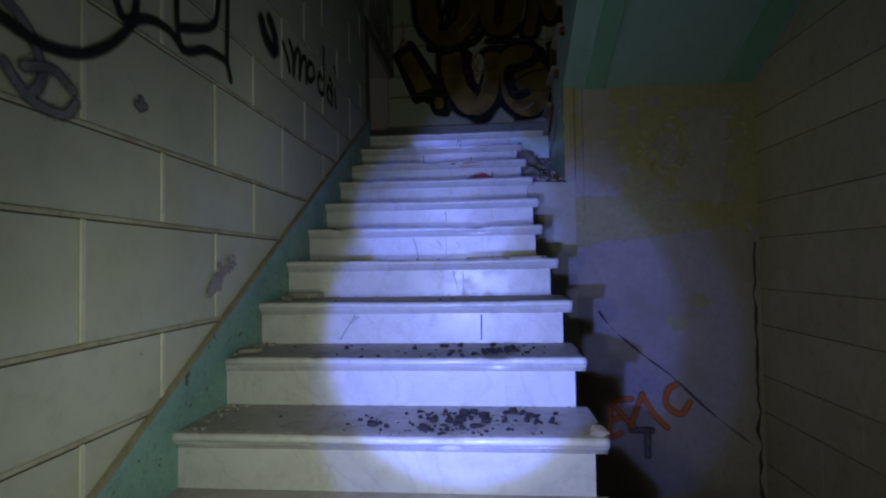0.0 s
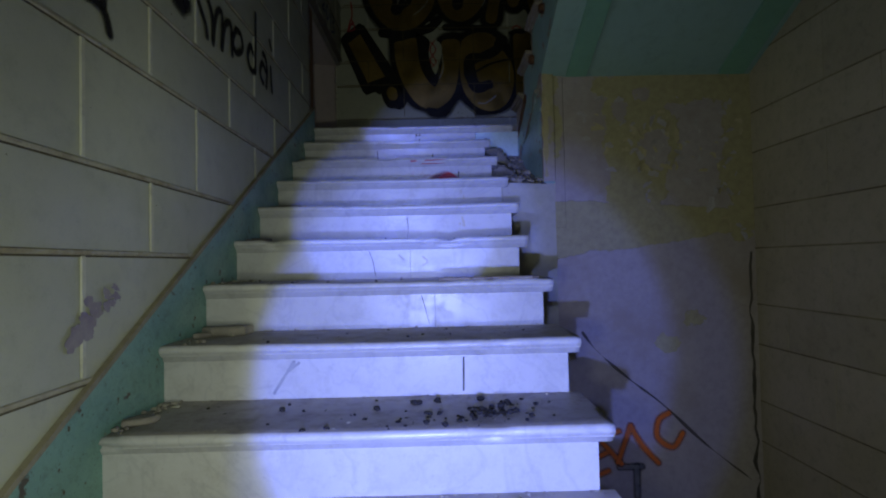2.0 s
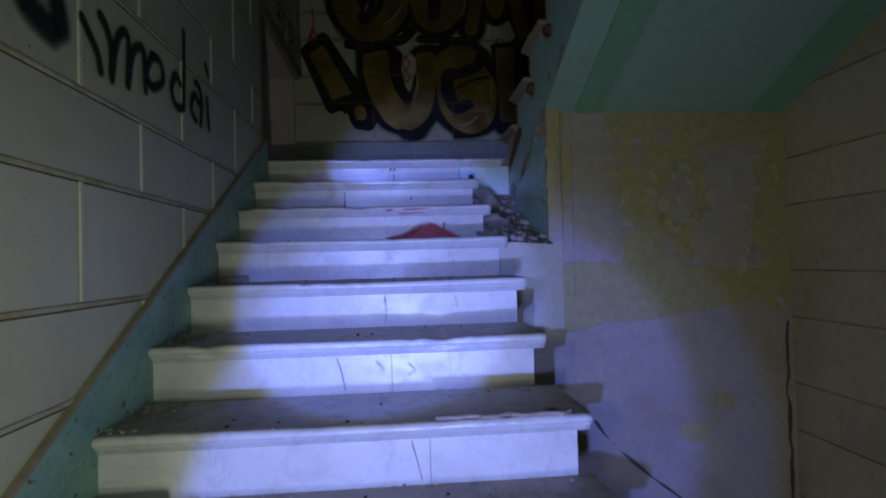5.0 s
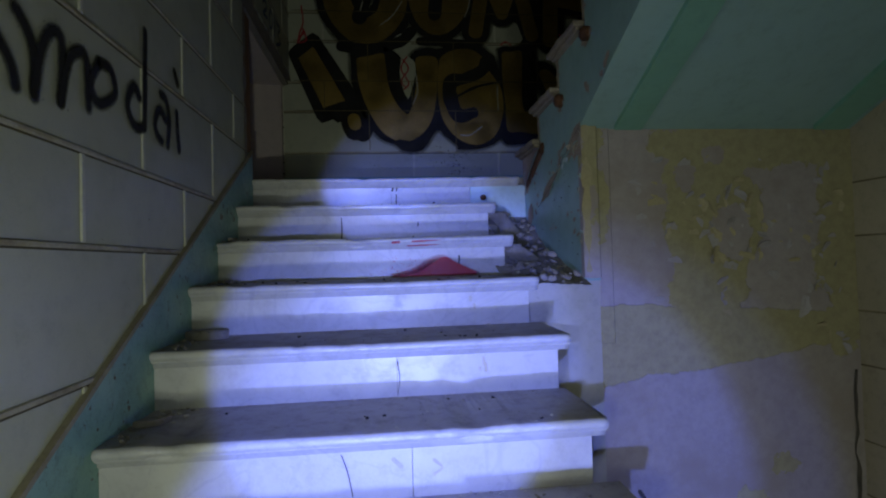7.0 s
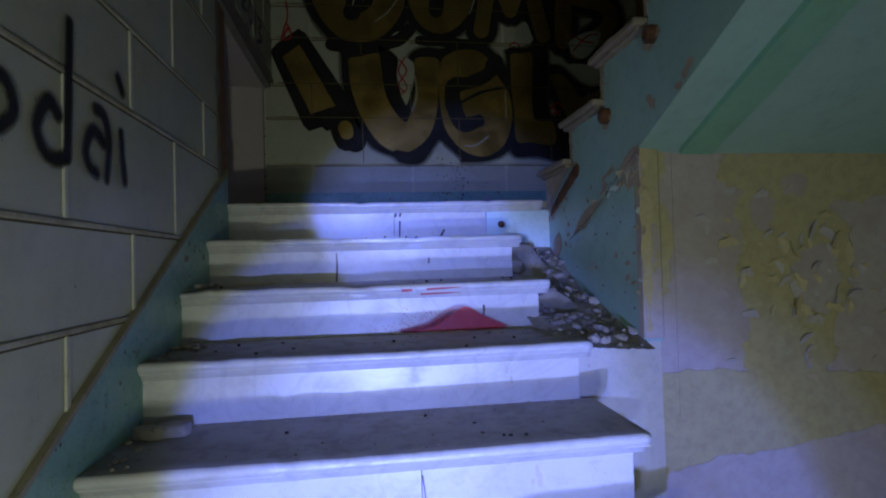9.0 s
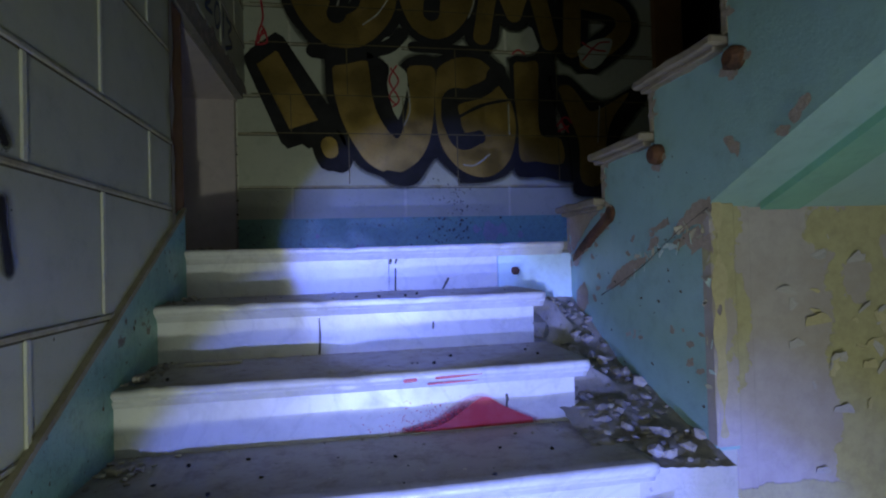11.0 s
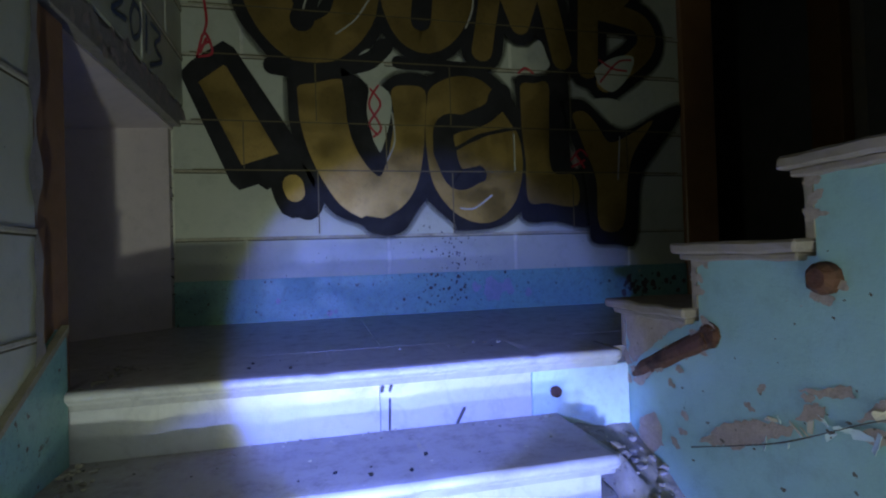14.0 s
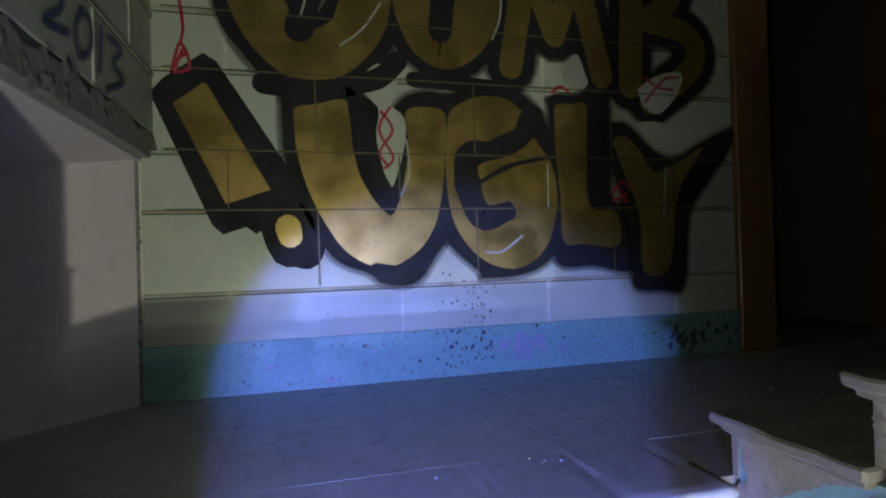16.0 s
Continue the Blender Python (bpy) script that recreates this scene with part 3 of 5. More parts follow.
def block_wall(parent, axis, face, sign, a0, a1, z0, z1, first, pitch, shift, material, joint, seen_joints, bed, bead=0.0055, half=0.007):
    """Painted blocks in alternating tall and low courses with raised, painted joints. axis: the way the wall runs."""
    cache = {}

    def put(name, lo, hi, zl, zh, depth, proud, mat, bevel):
        size = (name, round(hi - lo, 3), round(zh - zl, 3), proud)
        if size not in cache:
            w, h = size[1] / 2, size[2] / 2
            b = box(-w, w, -depth, proud, -h, h) if axis == "x" else box(-depth, proud, -w, w, -h, h)
            if sign < 0:
                for v in b.verts:
                    if axis == "x":
                        v.co.y *= -1
                    else:
                        v.co.x *= -1
                bmesh.ops.reverse_faces(b, faces=b.faces)
            if bevel:
                bmesh.ops.bevel(b, geom=list(b.edges), offset=bevel, segments=1, affect="EDGES", clamp_overlap=True)
            me = bpy.data.meshes.new(name)
            b.to_mesh(me)
            b.free()
            me.materials.append(mat)
            cache[size] = me
        ob = new(name, cache[size])
        ob.parent = parent
        mid, zm = (lo + hi) / 2, (zl + zh) / 2
        ob.location = (mid, face, zm) if axis == "x" else (face, mid, zm)

    for zl, zh, low in COURSES:
        zl, zh = zl + shift, zh + shift
        if zh < z0 + 0.03 or zl > z1 - 0.03:
            continue
        zl, zh = max(zl, z0), min(zh, z1)
        start = first + (pitch / 2 if low else 0.0)
        n = math.floor((a0 - start) / pitch)
        cuts = [a0] + [start + i * pitch for i in range(n, n + 40) if a0 + 0.05 < start + i * pitch < a1 - 0.05] + [a1]
        for lo, hi in zip(cuts, cuts[1:]):
            put("block", lo + 0.002, hi - 0.002, zl + 0.002, zh - 0.002, 0.011, 0.0, material, 0.002)
        if seen_joints:
            for c in cuts[1:-1]:
                put("mortar_joint", c - 0.010, c + 0.010, zl + 0.009, zh - 0.009, 0.001, bead, joint, 0.003)
        put("bed_joint", a0, a1, zh - half, zh + half, 0.001, bead + 0.0005, bed, 0.003)
        if seen_joints:
            # dark strip below the bead: its shadow gap, put into colour, and grime
            put("joint_line", a0 + 0.001, a1 - 0.001, zh - 0.0125, zh - 0.0072, 0.001, 0.002, JOINT_SHADE_GRIME, 0.0)


# ---- upper part of the side of the return flight: rubble, iron, plaster ----
def field(x0, x1, y0, y1, nx, ny, height, rough, seed):
    """A rough slope of broken mortar."""
    b = bmesh.new()
    g = [[b.verts.new((x0 + (x1 - x0) * i / nx, y0 + (y1 - y0) * j / ny, 0)) for j in range(ny + 1)] for i in range(nx + 1)]
    for row in g:
        for v in row:
            n = noise.noise((v.co.x * 16, v.co.y * 16, seed)) + 0.6 * noise.noise((v.co.x * 45, v.co.y * 45, seed))
            v.co.z = height(v.co.x, v.co.y) + rough * n
            v.co.x += 0.006 * noise.noise((v.co.x * 40, v.co.y * 40, seed + 3))
    for i in range(nx):
        for j in range(ny):
            b.faces.new((g[i][j], g[i + 1][j], g[i + 1][j + 1], g[i][j + 1]))
    return b


def rubble_height(x, y):
    low = float(np.interp(y, (3.60, 3.72, 4.18, 4.42, 4.56), (1.835, 1.872, 1.985, 2.125, 2.19)))
    k = max(0.0, (y - 3.585) / GOING)
    rise = min(1.0, max(0.0, (k - math.floor(k) - 0.05) / 0.25)) if k > 0.9 else 0.0
    high = step_z(9) - 0.035 + max(0.0, math.floor(k) - 1 + rise) * RISE
    w = min(1.0, max(0.0, (0.47 - x) / 0.15))
    return low + (max(high, low) - low) * w * w * (3 - 2 * w) + 0.016 * noise.noise((x * 7, y * 7, 1.0))


rub = field(0.20, 0.535, 3.60, 4.56, 48, 150, rubble_height, 0.009, 2.0)
bmesh.ops.recalc_face_normals(rub, faces=rub.faces)
structure(part("rubble_slope", rub, RUBBLE, smooth=True), "crumbled grey mortar where the step ends broke away", "rubble")
structure(part("rubble_base", box(0.20, 0.535, 3.70, 4.55, 1.2, 1.82), CONCRETE), "raw mortar under the crumbled step ends", "rubble")
bits = []
for i in range(260):
    x, y = random.uniform(0.24, 0.52), random.uniform(3.62, 4.5)
    m = pose(x, y, rubble_height(x, y) - 0.004, random.uniform(-30, 30), random.uniform(-30, 30), random.uniform(0, 360))
    bits.append((shard(random.choice((0.004, 0.006, 0.009, 0.014, 0.022)), random.uniform(0.3, 0.8), i), m))
tagged(part("rubble_bits", joined(bits), RUBBLE), "loose crumbs of grey mortar on the broken steps", "rubble", kind="stuff")
bits = [(shard(random.choice((0.003, 0.005, 0.008, 0.012)), 0.3, i + 400), pose(x, y, rubble_height(x, y) + 0.006, random.uniform(-25, 25), random.uniform(-25, 25), random.uniform(0, 360)))
        for i, (x, y) in enumerate((random.uniform(0.25, 0.52), random.uniform(3.6, 4.5)) for _ in range(26))]
tagged(part("plaster_crumbs", joined(bits), FLAKE), "pale plaster crumbs scattered on the broken mortar", "rubble", kind="stuff")

# pale painted panel at the end of the last riser, with an iron stub
structure(part("riser_panel", box(0.200, 0.529, nose_y(12) + 0.033, nose_y(12) + 0.055, step_z(11) - 0.06, LAND - 0.05, 0.003), PALE_TEAL), "pale turquoise painted end of the top riser", "panel")


def rod(a, c, radius, seg=12, wob=0.0):
    a, c = Vector(a), Vector(c)
    d = c - a
    m = Matrix.Translation(a) @ d.to_track_quat("Z", "Y").to_matrix().to_4x4()
    b = bmesh.new()
    rings = []
    for s in range(7):
        r = [b.verts.new(m @ Vector((radius * (0.62 if s == 0 else 1.0) * math.cos(q) * (1 + wob * noise.noise((s, math.cos(q) * 2, math.sin(q) * 2))),
                                     radius * (0.62 if s == 0 else 1.0) * math.sin(q) * (1 + wob * noise.noise((s, math.cos(q) * 2, 5 + math.sin(q)))), d.length * s / 6)))
             for q in (2 * math.pi * i / seg for i in range(seg))]
        rings.append(r)
    for p, q in zip(rings, rings[1:]):
        for i in range(seg):
            b.faces.new((p[i], p[(i + 1) % seg], q[(i + 1) % seg], q[i]))
    b.faces.new(list(reversed(rings[0])))
    b.faces.new(rings[-1])
    return b


def iron_stub(a, c, radius, label):
    return tagged(part("iron_stub", rod(a, c, radius, wob=0.35), RUST), label, "iron stub", group="cut-off railing irons")


iron_stub((0.275, nose_y(12) + 0.015, 2.312), (0.275, nose_y(12) + 0.05, 2.312), 0.017, "rusty round iron stub in the pale riser end")
iron_stub((SIDE - 0.032, 3.878, 2.672), (SIDE + 0.05, 3.878, 2.672), 0.032, "rusty round railing stub cut off in the teal wall")
iron_stub((SIDE - 0.032, 3.535, 2.838), (SIDE + 0.05, 3.535, 2.838), 0.030, "rusty round railing stub cut off in the teal wall")
iron_stub((SIDE - 0.032, 3.20, 3.005), (SIDE + 0.05, 3.20, 3.005), 0.030, "rusty round railing stub cut off in the teal wall")
iron_stub((SIDE - 0.012, 4.195, 2.518), (SIDE + 0.03, 4.195, 2.518), 0.034, "rusty railing stub at the head of an iron bar")
iron_stub((SIDE + 0.018, 4.545, 2.348), (SIDE + 0.012, 4.205, 2.512), 0.030, "rusty railing bar lying half sunk in plaster")


def on_side(a, u, lift):
    return (SIDE - lift, a, u)


def chips(name, wall, spots, mat, label, seed, base=0.0015):
    """Ragged flat scars where paint has come off: (along, up, size)."""
    r = random.Random(seed)
    b = bmesh.new()
    for k, (a, u, size) in enumerate(spots):
        n = 26
        ph = r.random() * 9
        ring = []
        for i in range(n):
            q = 2 * math.pi * i / n
            bump = noise.noise((1.1 * math.cos(q) + ph, 1.1 * math.sin(q), k * 1.7)) + 0.45 * noise.noise((3.2 * math.cos(q) + ph, 3.2 * math.sin(q), k * 0.9))
            rad = size * max(0.25, 0.78 + 0.62 * bump + 0.10 * (r.random() - 0.5)) * (1 + 0.25 * math.sin(2 * q + ph))
            ring.append(b.verts.new(wall(a + rad * math.cos(q), u + rad * math.sin(q) * 0.8, base + 0.00012 * k)))
        b.faces.new(ring)
    bmesh.ops.recalc_face_normals(b, faces=b.faces)
    return tagged(part(name, b, mat), label, "paint scar", kind="stuff")


def torn(outline, wall, lift, bm, seed, rough=0.010):
    """A bare patch with a torn edge, inside the given outline."""
    ring = []
    for i, p in enumerate(outline):
        p, q = Vector(p), Vector(outline[(i + 1) % len(outline)])
        n = max(2, int((q - p).length / 0.008))
        for k in range(n):
            c = p.lerp(q, k / n)
            d = noise.noise_vector((c.x * 38, c.y * 38, seed)) + 0.6 * noise.noise_vector((c.x * 110, c.y * 110, seed + 4))
            ring.append(bm.verts.new(wall(c.x + rough * d.x, c.y + rough * d.y, lift)))
    bm.faces.new(ring)


TORN = [
    [(4.25, 2.235), (4.17, 2.305), (4.08, 2.345), (3.96, 2.362), (4.0, 2.322), (4.10, 2.272), (4.18, 2.248)],
    [(3.83, 2.412), (3.80, 2.45), (3.725, 2.50), (3.646, 2.518), (3.646, 2.482), (3.69, 2.452), (3.745, 2.436)],
    [(3.835, 2.392), (3.777, 2.418), (3.70, 2.445), (3.677, 2.411), (3.65, 2.42), (3.646, 2.36), (3.68, 2.385), (3.731, 2.365), (3.757, 2.396), (3.80, 2.37)],
    [(3.595, 2.662), (3.534, 2.638), (3.546, 2.596), (3.58, 2.632)],
    [(4.50, 2.23), (4.42, 2.262), (4.39, 2.18), (4.49, 2.10), (4.525, 2.116)],
    [(4.572, 2.54), (4.25, 2.55), (4.36, 2.50), (4.46, 2.435), (4.54, 2.38)],
    [(3.965, 2.376), (3.93, 2.416), (3.885, 2.422), (3.90, 2.392)],
    [(3.95, 2.44), (3.90, 2.455), (3.84, 2.475), (3.83, 2.455), (3.90, 2.437)],
]
b = bmesh.new()
for i, pts in enumerate(TORN):
    torn(pts, on_side, 0.0026 + 0.0002 * i, b, i * 3.0)
bmesh.ops.recalc_face_normals(b, faces=b.faces)
tagged(part("torn_paint", b, SCAR), "pinkish bare plaster where teal paint tore off", "paint scar", kind="stuff")
spots = [(a, u, q) for a, u, q in ((4.015, 2.094, 0.014), (3.842, 2.138, 0.016), (3.787, 2.145, 0.010), (3.758, 2.111, 0.018), (3.763, 2.058, 0.022), (3.715, 2.043, 0.014), (3.706, 2.144, 0.012),
                                   (3.661, 2.302, 0.012), (4.046, 2.418, 0.014), (4.08, 2.372, 0.016), (3.93, 2.43, 0.016), (4.35, 2.36, 0.016), (4.30, 2.29, 0.02), (4.34, 2.20, 0.02), (4.31, 2.24, 0.018))]
spots += [(4.24 + 0.34 * t, 2.475 - 0.16 * t + random.uniform(-0.035, 0.035), random.uniform(0.015, 0.03)) for t in (i / 14 for i in range(15))]
spots += [(U_Y - 0.035 - (i - 1) * U_GOING, LAND + 0.15 + (i - 1) * U_RISE - q, 0.022) for i in range(2, 6) for q in (0.05, 0.085, 0.12)]
spots += [(a + random.gauss(0, 0.016), u + random.gauss(0, 0.018), 0.026) for a, u in ((3.885, 2.668), (3.54, 2.834), (3.205, 3.0), (4.2, 2.512)) for _ in range(4)]
spots += [(3.36, 2.66, 0.03), (3.40, 2.63, 0.022), (3.62, 2.22, 0.016), (4.56, 2.40, 0.03), (4.2, 2.70, 0.02), (4.23, 2.66, 0.022), (3.90, 2.86, 0.016)]
chips("plaster_scar", on_side, spots, SCAR, "pinkish bare plaster along a crack in teal paint", 3, 0.0012)
hair = ribbon([(3.645, 2.487), (3.75, 2.443), (3.814, 2.413), (3.977, 2.327), (4.12, 2.27), (4.265, 2.217)], 0.0026, 0.0135, on_side, wobble=1.0, seed=9)
tagged(part("hairline_crack", hair, CRACK), "thin dark crack running through the plaster scar", "crack", kind="stuff")
spots = [(random.uniform(3.66, 4.3), random.uniform(1.95, 2.42), random.uniform(0.003, 0.008)) for _ in range(34)]
spots += [(random.uniform(3.5, 4.5), random.uniform(2.3, 2.75), random.uniform(0.002, 0.005)) for _ in range(30)]
chips("pitted_paint", on_side, spots, DARK_CHIP, "small dark pits in the teal wall paint", 4, 0.014)


def flakes(name, wall, spots, mats, label, seed):
    """Curled flakes of paint that stand off the wall: (along, up, size)."""
    r = random.Random(seed)
    b = bmesh.new()
    for a, u, size in spots:
        turn, curl, w = r.gauss(0.2, 1.3), r.uniform(0.15, 0.8), size * r.uniform(0.5, 1.2)
        grid = []
        for i in range(5):
            row = []
            for j in range(3):
                s, t = (i / 4 - 0.5) * size * 2, (j / 2) * w * (1 - 0.6 * abs(i / 4 - 0.5) * 2 * r.uniform(0.2, 1.4))
                da, du = s * math.cos(turn) - t * math.sin(turn), s * math.sin(turn) + t * math.cos(turn)
                row.append(b.verts.new(wall(a + da, u + du, 0.002 + curl * t * t / max(w, 1e-4) * 0.9)))
            grid.append(row)
        k = r.randrange(len(mats))
        for i in range(4):
            for j in range(2):
                f = b.faces.new((grid[i][j], grid[i + 1][j], grid[i + 1][j + 1], grid[i][j + 1]))
                f.material_index = k
    b.normal_update()
    bmesh.ops.solidify(b, geom=b.faces[:], thickness=0.0012)
    return tagged(part(name, b, mats), label, "paint flakes", kind="stuff")


r = random.Random(8)
spots = [(r.gauss(1.22, 0.2), r.gauss(2.05, 0.17), r.uniform(0.006, 0.028)) for _ in range(64)]
spots += [(0.77, 2.25, 0.032), (0.78, 2.22, 0.018), (0.87, 2.16, 0.042), (0.80, 2.10, 0.024), (0.94, 1.91, 0.034), (0.86, 2.19, 0.022), (1.0, 2.33, 0.03), (1.52, 1.7, 0.05)]
spots += [(1.21 + 0.14 * math.cos(q) + r.gauss(0, 0.02), 2.05 + 0.15 * math.sin(q) + r.gauss(0, 0.02), r.uniform(0.014, 0.04)) for q in (0.37 * i for i in range(17))]
spots += [(1.06 + 0.08 * t + r.gauss(0, 0.008), 2.08 - 0.16 * t, 0.028) for t in (0, 0.35, 0.7, 1.0)] + [(1.16, 1.82, 0.03), (1.165, 1.75, 0.03), (1.17, 1.68, 0.026)]
spots += [(r.uniform(1.55, 1.78), r.uniform(1.45, 2.35), r.uniform(0.012, 0.03)) for _ in range(34)]
spots = [q for q in spots if 0.7 < q[0] < 1.76 and 1.5 < q[1] < 2.45]
flakes("paint_flakes", on_ochre, spots, (OCHRE_FLAKE, LILAC_FLAKE), "curled ochre paint flakes hanging off plaster", 5)
spots = [(3.66 + 0.4 * t, 2.46 - 0.13 * t + r.uniform(-0.05, 0.03), r.uniform(0.008, 0.022)) for t in (i / 20 for i in range(20))]
spots += [(3.66 + r.uniform(0, 0.03), r.uniform(2.0, 2.4), 0.012) for _ in range(8)]
flakes("blistered_paint", on_side, spots, (PALE_TEAL, FLAKE), "lifted teal paint blisters along the wall crack", 6)

# corner of the ochre wall: bare yellow edge and the dark ragged crack at the far corner
ragged = bmesh.new()
box(0.5305, 0.603, 3.656, 3.70, step_z(9) - 0.02, 2.50, 0.005, ragged)
structure(part("wall_corner", ragged, OCHRE), "worn yellowish plaster corner below the soffit", "wall corner")
structure(part("wall_rib", box(0.60, 0.662, OCHRE_Y - 0.006, OCHRE_Y + 0.01, step_z(9) - 0.3, 2.50, 0.004), OCHRE), "slightly raised plaster rib beside the corner", "wall rib")
edge_line = [(0.548 + 0.008 * noise.noise((u * 11, 4, 0)), u) for u in [step_z(9) + 0.02 + 0.024 * i for i in range(26)]]
tagged(part("bare_edge", ribbon(edge_line, 0.030, 0.0, lambda a, u, lift: (a, 3.6545, u), wobble=1.0, smooth=False, seed=6), OCHRE_FLAKE), "ragged yellowish edge of bare plaster on the corner", "paint scar", kind="stuff")
line = [(1.762 + 0.03 * noise.noise((u * 9, 1, 0)), u) for u in [FLOOR + 0.04 * i for i in range(1, 45)]]
tagged(part("corner_crack", ribbon(line, 0.017, 0.004, on_ochre, wobble=0.6, smooth=False), CRACK), "ragged dark crack down the wall corner", "crack", kind="stuff")
crack_line = [(0.74, 0.95), (0.83, 0.83), (1.02, 0.66), (1.21, 0.51), (1.46, 0.27), (1.72, 0.06)]
tagged(part("wall_crack", ribbon(crack_line, 0.011, 0.004, on_ochre, wobble=0.9), CRACK), "dark diagonal scar across the lilac plaster", "crack", kind="stuff")

# ---- painted writing ----
def mist(b, strokes, width, lift, wall, amount):
    """Fine overspray dots along sprayed strokes."""
    r = random.Random(len(strokes) + int(width * 1000))
    k = 0
    for st in strokes:
        for q in curve_through(st, 5) if len(st) > 2 else [Vector(st[0]).lerp(Vector(st[1]), i / 5) for i in range(6)]:
            for _ in range(amount):
                a, u, size = q.x + r.gauss(0, width * 0.55), q.y + r.gauss(0, width * 0.55), r.uniform(0.0008, 0.0026)
                b.faces.new([b.verts.new(wall(a + size * math.cos(w), u + size * math.sin(w), lift + k * 0.0000006)) for w in (0, 1.26, 2.51, 3.77, 5.03)])
                k += 1


MISTS = {BLACK: BLACK_MIST, ORANGE: ORANGE_MIST, BLUE: BLUE_MIST, GREY_PAINT: GREY_MIST}


def writing(name, strokes, width, wall, lift, mat, label, seed=0.0, spray=4):
    """Sprayed lettering: each stroke a part with a dense core and a soft edge of overspray."""
    thing = tagged(new(name), label, "graffiti")
    for i, st in enumerate(strokes):
        b = bmesh.new()
        ribbon(st, width * 0.84, lift + 0.0006 + 0.0002 * i, wall, b, seed=seed + i)
        mist(b, [st], width, lift + 0.0008 + 0.0002 * i, wall, spray)
        for grow, down in ((1.16, 0.0), (1.42, 0.0003), (1.8, 0.00045)):
            edge = ribbon(st, width * grow, lift + 0.0002 * i + 0.0005 - down, wall, seed=seed + i)
            for f in edge.faces:
                nf = b.faces.new([b.verts.new(v.co) for v in f.verts])
                nf.material_index = 1
            edge.free()
        part("stroke", b, (mat, MISTS[mat]), thing)
    return thing


writing("graffiti_emo", [[(0.94, 0.36), (0.82, 0.34), (0.80, 0.22), (0.87, 0.24)], [(0.80, 0.22), (0.79, 0.11), (0.87, 0.13)],
                         [(0.82, 0.32), (0.89, 0.24), (0.95, 0.17)], [(0.93, 0.18), (1.01, 0.39)], [(1.01, 0.39), (1.08, 0.27), (1.17, 0.17)],
                         [(1.32, 0.34), (1.26, 0.26), (1.17, 0.32), (1.18, 0.42), (1.24, 0.46)]], 0.028, on_ochre, 0.0055, ORANGE, "orange spray-painted letters EMO on lilac plaster", 3)
writing("graffiti_mark", [[(0.94, 0.15), (1.07, 0.15)], [(1.04, 0.15), (1.04, -0.02)]], 0.03, on_ochre, 0.005, GREY_PAINT, "dark spray mark below the orange letters", 4)

writing("graffiti_scrawl", [[(0.80, 1.98), (0.95, 1.86), (1.05, 1.83), (1.15, 1.82), (1.26, 1.85), (1.37, 1.93), (1.45, 2.04), (1.46, 2.2)],
                            [(1.37, 2.05), (1.41, 2.01), (1.52, 2.06), (1.62, 2.07), (1.69, 2.04)], [(1.66, 2.34), (1.68, 2.05), (1.85, 2.10), (1.99, 2.11), (2.03, 2.05)],
                            [(1.69, 2.11), (1.90, 2.22), (1.94, 2.41)], [(2.01, 2.49), (2.0, 2.12)]], 0.022, on_left, 0.0072, BLACK, "black spray-painted scrawl on cream blocks", 1)
writing("graffiti_name", [[(2.582, 2.437), (2.621, 2.401), (2.654, 2.366), (2.669, 2.323)], [(2.669, 2.483), (2.703, 2.455), (2.725, 2.406), (2.726, 2.320)],
                          [(2.726, 2.334), (2.751, 2.436), (2.789, 2.489), (2.823, 2.472), (2.817, 2.334)], [(2.817, 2.337), (2.846, 2.439), (2.882, 2.478), (2.920, 2.475), (2.931, 2.354)],
                          [(2.98, 2.49), (2.94, 2.42), (2.98, 2.38), (3.06, 2.43), (3.04, 2.49), (2.98, 2.49)], [(3.205, 2.468), (3.17, 2.492), (3.13, 2.43), (3.155, 2.382), (3.20, 2.372), (3.235, 2.39)], [(3.25, 2.69), (3.245, 2.55), (3.237, 2.385)],
                          [(3.36, 2.528), (3.40, 2.52), (3.423, 2.46), (3.41, 2.366)], [(3.395, 2.45), (3.345, 2.473), (3.311, 2.42), (3.325, 2.385), (3.36, 2.37)], [(3.489, 2.50), (3.495, 2.44), (3.507, 2.373)], [(3.475, 2.645), (3.49, 2.625), (3.50, 2.612)]],
        0.022, on_left, 0.0072, BLACK, "black spray-painted name in running letters", 2)
writing("graffiti_initial", [[(2.330, 2.434), (2.375, 2.375), (2.460, 2.342)], [(2.421, 2.480), (2.475, 2.434), (2.494, 2.370)]], 0.05, on_left, 0.0072, BLACK, "black filled first letter of the sprayed name", 9)
writing("graffiti_haze", [[(1.03, 1.88), (1.09, 1.84), (1.13, 1.75), (1.10, 1.69)], [(1.03, 1.74), (1.10, 1.68), (1.19, 1.67), (1.23, 1.71)], [(1.08, 1.75), (1.16, 1.77), (1.22, 1.74)]], 0.022, on_left, 0.0068, GREY_PAINT, "faded grey sprayed curls on cream blocks", 7, 14)
writing("graffiti_dab", [[(1.46, 1.78), (1.48, 1.775), (1.5, 1.785)], [(1.475, 1.77), (1.48, 1.80)]], 0.018, on_left, 0.0068, GREY_PAINT, "small grey paint dab on a cream block", 6)
r = random.Random(5)
chips("paint_smear", on_left, [(1.89 + 0.17 * t + r.gauss(0, 0.012), 1.215 + 0.10 * t ** 0.7 + r.gauss(0, 0.014), r.uniform(0.024, 0.042) * (1 - 0.6 * t)) for t in (i / 18 for i in range(19))], LILAC_SMEAR, "faded lilac paint smear on cream blocks", 14, 0.0068)
